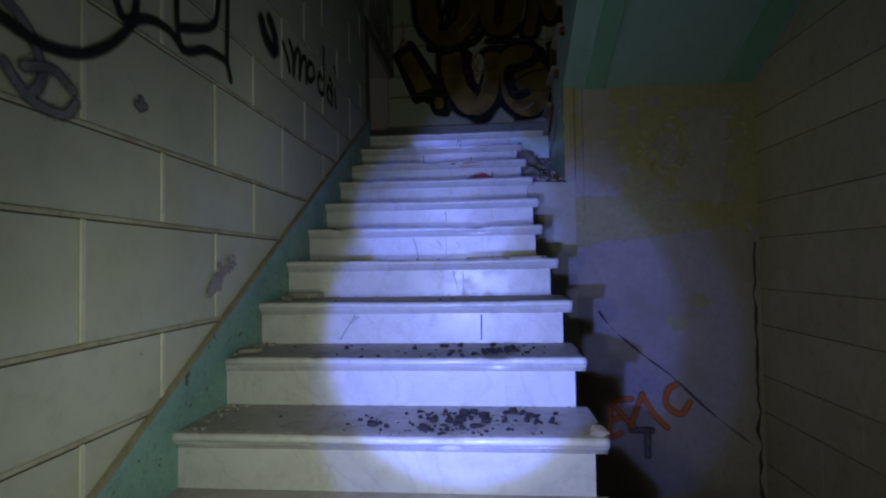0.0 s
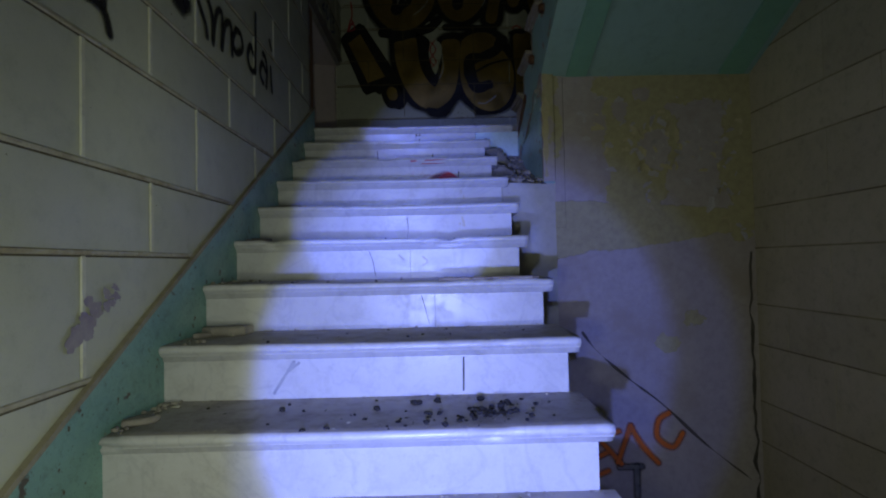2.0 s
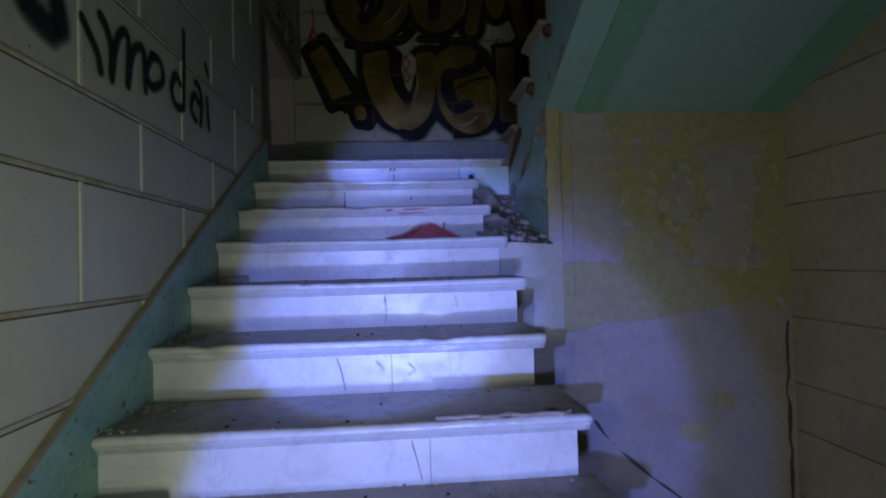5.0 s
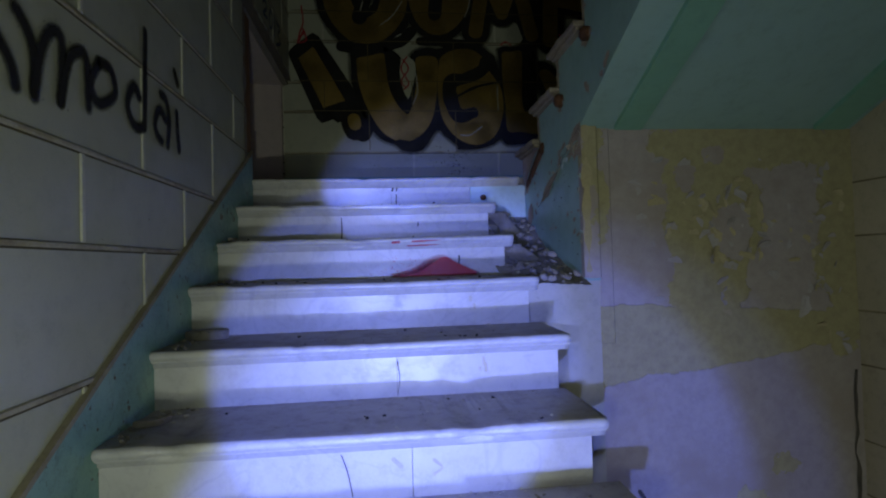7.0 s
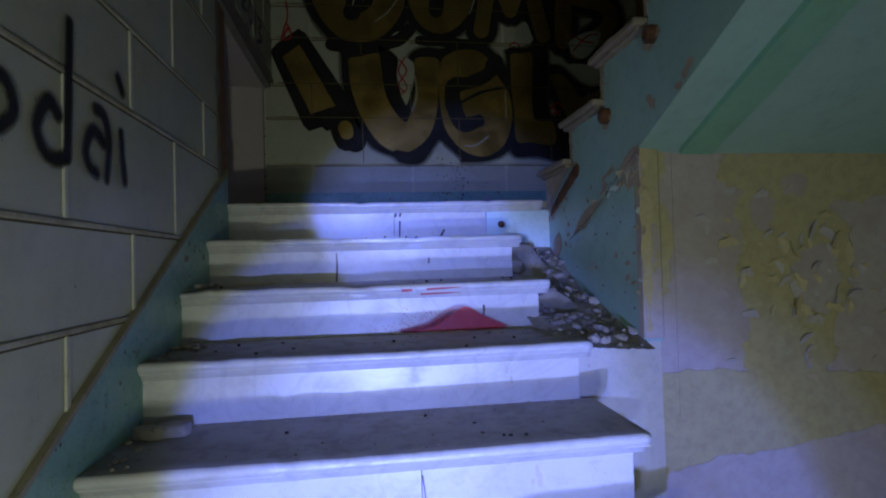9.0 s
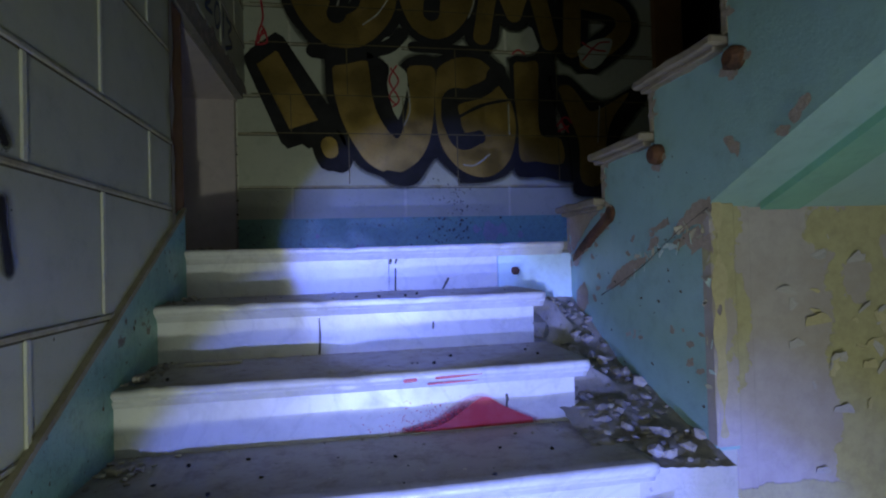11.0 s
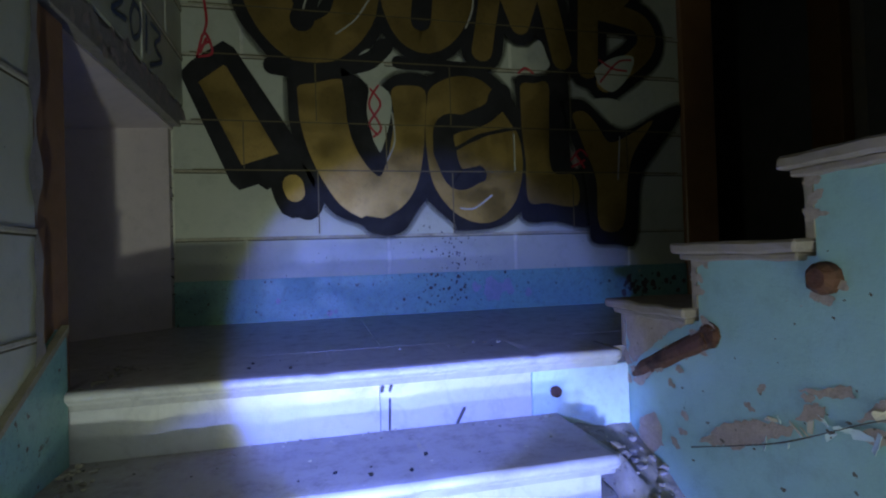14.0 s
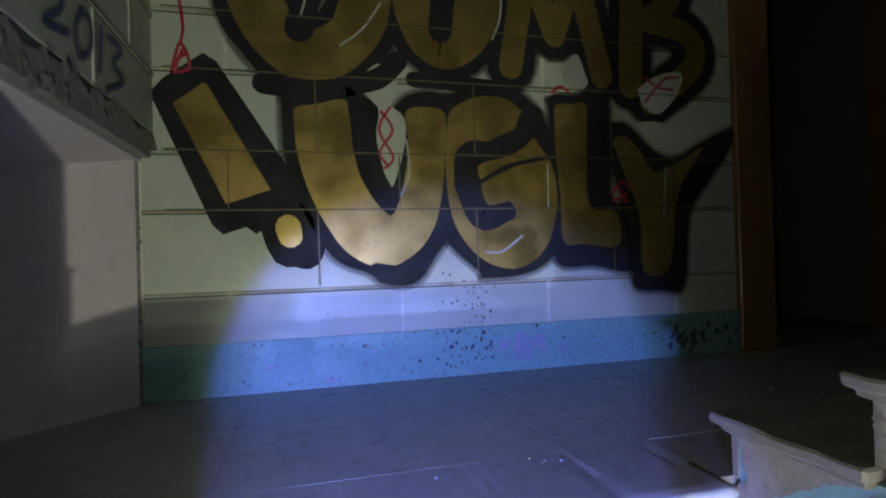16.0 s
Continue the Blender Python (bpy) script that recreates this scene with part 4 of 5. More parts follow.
writing("graffiti_date", [[(4.90, 3.62), (4.97, 3.66), (5.00, 3.62), (4.91, 3.55), (5.03, 3.57)], [(5.12, 3.67), (5.08, 3.60), (5.11, 3.54), (5.18, 3.59), (5.18, 3.66), (5.12, 3.67)],
                          [(5.26, 3.68), (5.25, 3.55)], [(5.32, 3.68), (5.44, 3.68), (5.36, 3.61), (5.45, 3.58), (5.30, 3.51)]], 0.016, on_left, 0.0072, BLUE, "blue handwritten year 2013 over the niche", 8)

# the large two-row piece on the end wall
LETTERS = [
    ("D", [([(-0.66, 4.42), (-0.64, 4.07), (-0.50, 3.87), (-0.34, 3.87), (-0.2, 4.04), (-0.17, 4.46), (-0.4, 4.62), (-0.66, 4.42)], 0.22)]),
    ("U", [([(0.04, 4.52), (0.05, 4.08), (0.18, 3.94), (0.33, 4.11), (0.36, 4.56)], 0.22)]),
    ("M", [([(0.49, 3.86), (0.58, 4.36)], 0.12), ([(0.58, 4.36), (0.72, 4.02)], 0.11), ([(0.72, 4.02), (0.84, 4.37)], 0.11), ([(0.84, 4.37), (0.97, 3.84)], 0.12)]),
    ("B", [([(1.13, 3.80), (1.16, 4.53)], 0.13), ([(1.18, 4.50), (1.40, 4.46), (1.38, 4.26), (1.22, 4.14)], 0.11), ([(1.22, 4.14), (1.48, 4.08), (1.50, 3.92), (1.24, 3.72)], 0.12)]),
]
piece = tagged(new("graffiti_piece"), "large graffiti lettering in gold with thick black outlines", "graffiti")
i = 0
for sign, strokes in LETTERS:
    outer, inner = bmesh.new(), bmesh.new()
    for st, w in strokes:
        ribbon(st, w + 0.115, 0.0068 + 0.0001 * i, on_end, outer, seed=i, wobble=0.03)
        ribbon(st, w, 0.0085 + 0.0001 * i, on_end, inner, seed=i + 20, wobble=0.03)
        i += 1
    for st, w in strokes:
        for grow in (0.135, 0.155):
            edge = ribbon(st, w + grow, 0.0066, on_end, seed=i, wobble=0.03)
            for f in edge.faces:
                outer.faces.new([outer.verts.new(v.co) for v in f.verts]).material_index = 1
            edge.free()
    letter = part("letter", outer, (BLACK, BLACK_MIST), piece, "thick black outline of the letter " + sign)
    part("fill", inner, GOLD, letter, "gold spray-painted letter fill")


def smooth_ring(pts, steps=4):
    """A closed smooth outline through the given points."""
    line = curve_through(pts[-2:] + pts + pts[:2], steps)
    return [(q.x, q.y) for q in line[2 * steps:-2 * steps + 0][:len(pts) * steps]]


def flat(pts, lift, wall):
    b = bmesh.new()
    b.faces.new([b.verts.new(wall(a, u, lift)) for a, u in pts])
    return b


U_FILL = [(-0.503, 3.611), (-0.412, 3.640), (-0.284, 3.666), (-0.261, 3.596), (-0.255, 3.445), (-0.211, 3.319), (-0.150, 3.213), (-0.095, 3.162), (-0.057, 3.231), (-0.028, 3.347), (-0.009, 3.477), (-0.020, 3.619), (0.057, 3.648), (0.161, 3.624), (0.156, 3.455), (0.140, 3.270), (0.098, 3.108), (0.012, 2.995), (-0.127, 2.932), (-0.277, 2.992), (-0.377, 3.124), (-0.454, 3.292), (-0.495, 3.464)]
U_EDGE = [(-0.549, 3.658), (-0.410, 3.715), (-0.275, 3.722), (-0.164, 3.664), (-0.088, 3.629), (-0.008, 3.697), (0.126, 3.717), (0.205, 3.641), (0.197, 3.350), (0.190, 3.112), (0.105, 2.983), (0.035, 2.881), (-0.044, 2.850), (-0.147, 2.867), (-0.197, 2.909), (-0.332, 2.968), (-0.426, 3.094), (-0.505, 3.267), (-0.547, 3.463)]
G_FILL = [(0.177, 3.614), (0.239, 3.675), (0.347, 3.712), (0.466, 3.701), (0.546, 3.639), (0.579, 3.558), (0.644, 3.461), (0.692, 3.384), (0.708, 3.217), (0.663, 3.035), (0.559, 2.930), (0.436, 2.910), (0.302, 2.972), (0.198, 3.112), (0.162, 3.297), (0.160, 3.481)]
G_EDGE = [(0.124, 3.638), (0.208, 3.721), (0.348, 3.760), (0.491, 3.757), (0.592, 3.691), (0.663, 3.591), (0.733, 3.413), (0.748, 3.217), (0.720, 3.023), (0.642, 2.928), (0.507, 2.877), (0.321, 2.870), (0.308, 2.898), (0.187, 3.007), (0.122, 3.113), (0.115, 3.349)]
BLADE = [(-0.283, 3.722), (-0.189, 3.655), (-0.144, 3.639), (-0.158, 3.511), (-0.131, 3.371), (-0.073, 3.244), (-0.100, 3.167), (-0.170, 3.231), (-0.237, 3.365), (-0.262, 3.546)]
L_FILL = [(0.706, 3.670), (0.790, 3.693), (0.878, 3.692), (0.876, 3.489), (0.883, 3.204), (1.026, 3.170), (1.037, 3.003), (0.847, 3.015), (0.737, 3.029), (0.728, 3.248), (0.709, 3.437)]
L_EDGE = [(0.676, 3.709), (0.818, 3.737), (0.993, 3.731), (0.999, 3.492), (1.012, 3.228), (1.127, 3.198), (1.122, 2.890), (0.897, 2.910), (0.700, 2.928), (0.721, 3.177), (0.692, 3.413)]
Y_FILL = [(1.021, 3.512), (1.097, 3.544), (1.179, 3.466), (1.253, 3.368), (1.380, 3.412), (1.548, 3.505), (1.421, 3.324), (1.368, 3.172), (1.322, 2.876), (1.173, 2.876), (1.160, 3.149), (1.090, 3.334)]
Y_EDGE = [(0.969, 3.584), (1.099, 3.605), (1.251, 3.478), (1.381, 3.445), (1.580, 3.544), (1.738, 3.604), (1.709, 3.496), (1.572, 3.325), (1.451, 3.146), (1.408, 2.787), (1.284, 2.772), (1.127, 2.789), (1.111, 2.903), (1.085, 3.174), (1.009, 3.394)]
GAPS = [[(1.170, 3.782), (1.294, 3.866), (1.430, 3.879), (1.396, 3.765), (1.287, 3.665), (1.191, 3.711)],
        [(1.153, 3.605), (1.285, 3.624), (1.351, 3.576), (1.269, 3.478)],
        [(0.710, 3.806), (0.825, 3.940), (0.875, 3.851), (0.886, 3.789), (0.792, 3.750)]]
GAP = [(-0.223, 3.725), (-0.173, 3.809), (-0.118, 3.828), (-0.053, 3.760), (-0.087, 3.660), (-0.026, 3.593), (-0.030, 3.463), (-0.092, 3.282), (-0.130, 3.384), (-0.153, 3.511), (-0.142, 3.637)]
G_HOOK = [(0.599, 3.630), (0.528, 3.529), (0.401, 3.466), (0.271, 3.431), (0.262, 3.303), (0.324, 3.153), (0.444, 3.174)]
G_BAR = [(0.323, 3.314), (0.480, 3.392), (0.670, 3.434)]
for sign, edge_pts, fill_pts, lift in (("U", U_EDGE, U_FILL, 0.0080), ("L", L_EDGE, L_FILL, 0.0078), ("G", G_EDGE, G_FILL, 0.0082), ("Y", Y_EDGE, Y_FILL, 0.0086)):
    outer = flat(smooth_ring(edge_pts), lift, on_end)
    rim = curve_through(edge_pts + edge_pts[:1], 4)
    for grow in (0.02, 0.045):
        halo = ribbon([(q.x, q.y) for q in rim], grow, lift - 0.0006, on_end, smooth=False)
        for f in halo.faces:
            outer.faces.new([outer.verts.new(v.co) for v in f.verts]).material_index = 1
        halo.free()
    letter = part("letter", outer, (BLACK, BLACK_MIST), piece, "thick black outline of the letter " + sign)
    part("fill", flat(smooth_ring(fill_pts), lift + 0.0016, on_end), GOLD, letter, "gold spray-painted letter fill")
for i, pts in enumerate(GAPS):
    part("bare_gap", flat(smooth_ring(pts), 0.0112 + 0.0001 * i, on_end), CREAM, piece, "bare cream wall left between the letters")
part("bare_gap", flat(smooth_ring(GAP), 0.0101, on_end), CREAM, piece, "bare cream wall left between the letters")
part("shade_stroke", flat(smooth_ring(BLADE), 0.0104, on_end), BLACK, piece, "black shading stroke")
part("shade_stroke", ribbon(G_HOOK, 0.105, 0.0106, on_end, seed=3, wobble=0.25), BLACK, piece, "black shading stroke")
part("shade_stroke", ribbon(G_BAR, 0.022, 0.0107, on_end, seed=5, wobble=0.25), BLACK, piece, "black shading stroke")


bang = flat([(-1.05, 3.66), (-1.0, 3.72), (-0.85, 3.83), (-0.80, 3.80), (-0.46, 3.26), (-0.50, 3.20), (-0.66, 3.09), (-0.70, 3.12), (-0.79, 3.09), (-0.83, 3.13)], 0.0079, on_end)
ribbon([(-0.535, 3.13), (-0.53, 3.08), (-0.52, 3.05)], 0.21, 0.0080, on_end, bang)
ribbon([(-0.50, 3.0), (-0.45, 2.99), (-0.42, 3.08)], 0.10, 0.0078, on_end, bang)
letter = part("letter", bang, BLACK, piece, "thick black outline of the exclamation mark")
inner = flat([(-0.965, 3.62), (-0.85, 3.71), (-0.835, 3.70), (-0.60, 3.275), (-0.775, 3.215)], 0.0095, on_end)
ribbon([(-0.535, 3.12), (-0.525, 3.08)], 0.10, 0.0096, on_end, inner)
part("fill", inner, GOLD, letter, "gold spray-painted letter fill")
for i, (st, w) in enumerate([
                             
                             ([(-0.39, 4.25), (-0.47, 3.96)], 0.12), ([(0.19, 4.4), (0.15, 4.0)], 0.11), ([(-0.62, 3.72), (-0.40, 3.70), (-0.15, 3.76), (-0.05, 3.85)], 0.09), ([(0.02, 3.77), (0.25, 3.76), (0.48, 3.75)], 0.07),
                             ([(-0.17, 2.93), (-0.05, 2.92), (0.08, 2.99)], 0.05)]):
    part("shade_stroke", ribbon(st, w, 0.0102 + 0.0001 * i, on_end, seed=i + 40), BLACK, piece, "black shading stroke")
for i, st in enumerate([[(-0.09, 3.64), (-0.14, 3.54), (-0.08, 3.42), (-0.12, 3.37)], [(-0.13, 3.62), (-0.08, 3.54), (-0.14, 3.44), (-0.1, 3.38)],
                        [(1.207, 3.846), (1.292, 3.801), (1.379, 3.792)], [(1.208, 3.721), (1.322, 3.840), (1.411, 3.858)], [(1.004, 3.260), (1.062, 3.321), (1.108, 3.285)], [(1.011, 3.223), (1.088, 3.260)], [(1.033, 3.297), (1.086, 3.218)], [(0.700, 3.746), (0.740, 3.776), (0.787, 3.750)], [(-0.933, 4.043), (-0.921, 3.924), (-0.937, 3.853)], [(-0.968, 3.742), (-0.933, 3.863), (-0.899, 3.766), (-0.968, 3.742)], [(-0.953, 3.792), (-0.907, 3.825)], [(-0.953, 3.763), (-0.925, 3.834)]]):
    part("net_stroke", ribbon(st, 0.012, 0.0118 + 0.0001 * i, on_end, seed=i), RED, piece, "thin dark red net stroke")
for i, st in enumerate([[(-0.30, 3.90), (-0.20, 3.98), (-0.12, 4.1)], [(-0.46, 4.02), (-0.44, 4.09)], [(0.40, 3.98), (0.44, 4.08), (0.45, 4.2)], [(0.34, 2.99), (0.42, 2.99), (0.52, 3.06)], [(0.66, 3.2), (0.66, 3.4)], [(-0.02, 3.5), (-0.01, 3.35), (-0.05, 3.25)], [(1.32, 3.4), (1.30, 3.15)]]):
    part("highlight", ribbon(st, 0.009, 0.0120, on_end, seed=i), PALE_PAINT, piece, "pale highlight stroke")

lines = bmesh.new()
for u in (3.19, 3.435, 3.765, 4.01):
    ribbon([(-1.0, u), (1.70, u)], 0.006, 0.0122, on_end, lines, smooth=False)
for a in (-0.41, 0.30, 1.01):
    ribbon([(a, 2.87), (a, 3.18)], 0.006, 0.0124, on_end, lines, smooth=False)
    ribbon([(a, 3.445), (a, 3.755)], 0.006, 0.0124, on_end, lines, smooth=False)
for a in (-0.765, -0.055, 0.655, 1.365):
    ribbon([(a, 3.2), (a, 3.425)], 0.006, 0.0124, on_end, lines, smooth=False)
part("joint_line", lines, PAINTED_JOINT, piece, "block joints showing through the paint")

# ---- marks on the risers ----


def on_riser(k):
    return lambda a, u, lift: (a, nose_y(k) + 0.034 - lift, u)


def riser_mark(name, k, strokes, width, mat, label, kind="paint mark"):
    b = bmesh.new()
    for i, st in enumerate(strokes):
        ribbon(st, width, 0.0025 + 0.0002 * i, on_riser(k), b, wobble=0.5, seed=k + i)
    return tagged(part(name, b, mat), label, kind, kind="structure")


riser_mark("riser_crack", 12, [[(-0.232, 2.335), (-0.235, 2.25)], [(-0.251, 2.374), (-0.254, 2.358)], [(-0.227, 2.374), (-0.232, 2.358)], [(-0.014, 2.29), (-0.039, 2.245)]], 0.007, CRACK, "thin black cracks in the top riser", "crack")
riser_mark("riser_crack", 11, [[(-0.52, 2.18), (-0.518, 2.12), (-0.522, 2.06)], [(-0.13, 2.15), (-0.132, 2.13)]], 0.006, CRACK, "dark open joint between two riser slabs", "crack")
riser_mark("riser_crack", 10, [[(0.035, 1.965), (0.032, 1.915)], [(0.034, 1.966), (0.036, 1.95)]], 0.008, CRACK, "small dark notch in the riser", "crack")
riser_mark("riser_crack", 8, [[(-0.268, 1.62), (-0.262, 1.56), (-0.27, 1.51)]], 0.0026, CRACK, "thin dark crack in a marble riser", "crack")
riser_mark("riser_crack", 7, [[(-0.426, 1.44), (-0.41, 1.39), (-0.399, 1.33)]], 0.0026, CRACK, "curved hairline crack in a marble riser", "crack")
riser_mark("riser_crack", 6, [[(-0.182, 1.255), (-0.170, 1.21), (-0.154, 1.145)]], 0.0026, CRACK, "curved hairline crack in a marble riser", "crack")
riser_mark("riser_crack", 5, [[(-0.038, 1.065), (-0.040, 0.96)], [(-0.037, 1.066), (-0.038, 1.045)]], 0.006, CRACK, "short dark vertical crack in a marble riser", "crack")
riser_mark("riser_smear", 5, [[(-0.60, 1.065), (-0.63, 1.02), (-0.665, 0.965)], [(-0.585, 1.06), (-0.62, 1.035)]], 0.012, SMEAR, "grey dirt smear on the marble riser")
riser_mark("white_drip", 8, [[(0.018, 1.618), (0.020, 1.596)], [(0.024, 1.60), (0.026, 1.572)], [(0.006, 1.585), (0.007, 1.578)]], 0.010, FLAKE, "white paint drip on the riser")
riser_mark("white_drip", 9, [[(0.03, 1.80), (0.031, 1.785)], [(0.045, 1.77), (0.046, 1.755)]], 0.009, FLAKE, "white paint drip on the riser")
riser_mark("white_drip", 7, [[(-0.29, 1.42), (-0.27, 1.40)], [(-0.18, 1.41), (-0.16, 1.39), (-0.18, 1.375)]], 0.012, FLAKE, "pale worn spots on the marble riser")

b = bmesh.new()
top = curve_through([(-0.27, 1.893), (-0.18, 1.914), (-0.11, 1.956), (-0.044, 1.972), (0.02, 1.937), (0.112, 1.893)], 5)
low_z = step_z(9) + 0.004
core = [low_z + (q.y - low_z) * (0.25 + 0.68 * max(0.0, min(1.0, (q.x + 0.25) / 0.2))) for q in top]
vs_t = [b.verts.new(on_riser(10)(q.x * 0.92 + 0.009, u, 0.0026)) for q, u in zip(top, core)]
vs_l = [b.verts.new(on_riser(10)(q.x * 0.92 + 0.009, low_z, 0.0026)) for q in top]
for lift, wide, tall in [(0.0024 - 0.0003 * i, 0.96 + 0.03 * i, 0.70 + 0.085 * i) for i in range(5)]:
    for p, q in zip(top, top[1:]):
        f = b.faces.new([b.verts.new(on_riser(10)((x + 0.1) * wide - 0.1, u, lift)) for x, u in ((p.x, low_z), (q.x, low_z), (q.x, low_z + (q.y - low_z) * tall), (p.x, low_z + (p.y - low_z) * tall))])
        f.material_index = 1
for i in range(len(top) - 1):
    b.faces.new((vs_t[i], vs_l[i], vs_l[i + 1], vs_t[i + 1]))
r = random.Random(21)
for i in range(260):
    a = -0.10 - abs(r.gauss(0, 0.13))
    u = low_z + abs(r.gauss(0, 0.035)) + 0.004
    size = r.uniform(0.0007, 0.0024)
    b.faces.new([b.verts.new(on_riser(10)(a + size * math.cos(q), u + size * math.sin(q), 0.0024 + i * 0.000004)) for q in (0, 1.26, 2.51, 3.77, 5.03)])
tagged(part("red_spray", b, (RED, RED_MIST)), "red spray paint patch on a marble riser", "graffiti", kind="stuff")


for lift, st in ((0.036, [(-0.27, 2.033), (-0.235, 2.035)]), (0.036, [(-0.18, 2.036), (-0.05, 2.040)]), (0.022, [(-0.20, 2.018), (-0.06, 2.020)])):
    tagged(part("red_stripe", ribbon(st, 0.0055, lift, on_riser(10), wobble=0.8), RED), "thin red spray streak under a marble nosing", "graffiti", group="red streaks on the nosing")


def spatter(name, wall, spots, mat, label):
    b = bmesh.new()
    for i, (a, u, size) in enumerate(spots):
        n = 7
        b.faces.new([b.verts.new(wall(a + size * (0.7 + 0.5 * noise.noise((a * 50, u * 50, j))) * math.cos(6.283 * j / n), u + 1.25 * size * (0.7 + 0.5 * noise.noise((u * 50, a * 50, j))) * math.sin(6.283 * j / n), 0.0015 + 0.00002 * i)) for j in range(n)])
    return tagged(part(name, b, mat), label, "spatter", kind="stuff")


r = random.Random(31)
spots = [(r.gauss(0.27, 0.09), r.uniform(2.66, 2.90), r.uniform(0.002, 0.008)) for _ in range(60)]
spots += [(r.uniform(-1.0, 1.5), r.uniform(2.64, 2.85), r.uniform(0.0015, 0.004)) for _ in range(40)]
spatter("paint_spatter", on_end, spots, CRACK, "dark specks spattered over the cream blocks")


def on_skirt(a, u, lift):
    return (a, END - 0.014 - lift, u)


spots = [(r.uniform(-1.08, 1.7), r.uniform(LAND + 0.01, LAND + 0.205), r.uniform(0.0015, 0.009) * r.uniform(0.3, 1)) for _ in range(110)]
spots += [(r.gauss(0.25, 0.1), r.uniform(LAND + 0.01, LAND + 0.205), r.uniform(0.003, 0.011)) for _ in range(50)]
spots += [(r.gauss(1.42, 0.10), LAND + 0.10 + r.gauss(0, 0.035), r.uniform(0.008, 0.026)) for _ in range(40)]
spatter("skirting_spatter", on_skirt, spots, CRACK, "dark specks and chips on the teal skirting")
spots = [(0.52 + r.gauss(0, 0.06), LAND + 0.11 + r.gauss(0, 0.025), r.uniform(0.012, 0.035)) for _ in range(26)]
spots += [(-0.37, LAND + 0.03, 0.022), (-0.34, LAND + 0.035, 0.016), (-0.62, LAND + 0.10, 0.02)]
spatter("skirting_scar", on_skirt, spots, SCUFF, "lilac bare patch in the teal skirting")
spots = [(r.uniform(1.2, 4.4), 0, r.uniform(0.002, 0.006)) for _ in range(90)]
spots = [(a, up(a) + r.uniform(-0.12, 0.13), q * (1.6 if r.random() < 0.3 else 1)) for a, _, q in spots]
spatter("skirting_pits", lambda a, u, lift: (LEFT + 0.0121 + lift, a, u), spots, DARK_CHIP, "dark chips in the teal stair skirting")
spots = [(r.uniform(0.2, 4.4), r.uniform(1.0, 3.6), r.uniform(0.002, 0.005)) for _ in range(60)]
spatter("wall_specks", on_left, [q for q in spots if q[1] > up(q[0]) + 0.2], DARK_CHIP, "small dark specks on the cream blocks")

# ---- rubbish on the steps ----
r = random.Random(77)
pale, dark = [], []
for k in range(3, 12):
    foot, top_z, stop = nose_y(k + 1) + 0.032, step_z(k), RIGHT_END[k] - 0.03
    for i in range(46):
        x = r.uniform(LEFT + 0.03, stop)
        bit = (shard(r.uniform(0.0015, 0.0055), r.uniform(0.3, 0.7), k * 100 + i), pose(x, foot - abs(r.gauss(0, 0.014)) - 0.004, top_z + 0.0005, 0, 0, r.uniform(0, 360)))
        (pale if r.random() < 0.62 else dark).append(bit)
    for i in range(16):
        x, y = LEFT + 0.02 + abs(r.gauss(0, 0.07)), foot - 0.02 - abs(r.gauss(0, 0.07))
        bit = (shard(r.uniform(0.003, 0.011), r.uniform(0.3, 0.6), k * 90 + i), pose(x, y, top_z + 0.0005, 0, 0, r.uniform(0, 360)))
        (pale if r.random() < 0.7 else dark).append(bit)
tagged(part("plaster_crumbs", joined(pale), FLAKE), "pale plaster crumbs swept against the risers", "rubble", kind="stuff")
tagged(part("dirt_crumbs", joined(dark), RUBBLE), "grey mortar crumbs along the step corners", "rubble", kind="stuff")



def litter(name, k, n, xs, ys, sizes, mat, label, seed, flat=0.5):
    r = random.Random(seed)
    got = []
    for i in range(n):
        x = r.gauss(*xs) if len(xs) == 2 else r.uniform(xs[0], xs[1])
        y = nose_y(k) + r.uniform(*ys)
        if not LEFT + 0.02 < x < 0.24:
            continue
        got.append((shard(r.choice(sizes), r.uniform(0.3, 0.9) * flat * 2, seed * 1000 + i), pose(x, y, step_z(k) - 0.002 - 0.004 * math.exp(-((x + 0.3) / 0.35) ** 2), 0, 0, r.uniform(0, 360))))
    return tagged(part(name, joined(got), mat), label, "debris", kind="stuff")


litter("soil_crumbs", 3, 150, (-0.10, 0.17), (0.03, 0.29), (0.003, 0.005, 0.007, 0.010), SOIL, "dark soil crumbs strewn over the step", 1)
litter("soil_crumbs", 4, 70, (-0.10, 0.25), (0.02, 0.29), (0.003, 0.004, 0.006, 0.009), SOIL, "dark soil crumbs strewn over the step", 2)
litter("soil_crumbs", 4, 40, (0.02, 0.035), (0.10, 0.20), (0.005, 0.008, 0.012), SOIL, "heap of dark soil on the step", 3)
for k in range(-1, 13):
    litter("dust_crumbs", k, 46, (-0.3, 0.45, 0), (0.27, 0.318), (0.002, 0.003, 0.005), RUBBLE, "grey crumbs along the foot of the riser", 10 + k)
    litter("dust_crumbs", k, 40, (-0.99, 0.035), (0.03, 0.31), (0.003, 0.004, 0.006, 0.009), RUBBLE, "grey mortar crumbs along the skirting", 30 + k)
    litter("pale_crumbs", k, 16, (-0.35, 0.35), (0.02, 0.31), (0.002, 0.003, 0.005), FLAKE, "pale paint crumbs on the step", 50 + k, 0.3)
    litter("dark_crumbs", k, 26, (-0.30, 0.38), (0.03, 0.31), (0.002, 0.003, 0.006), SOIL, "dark crumbs on the dusty step", 70 + k)

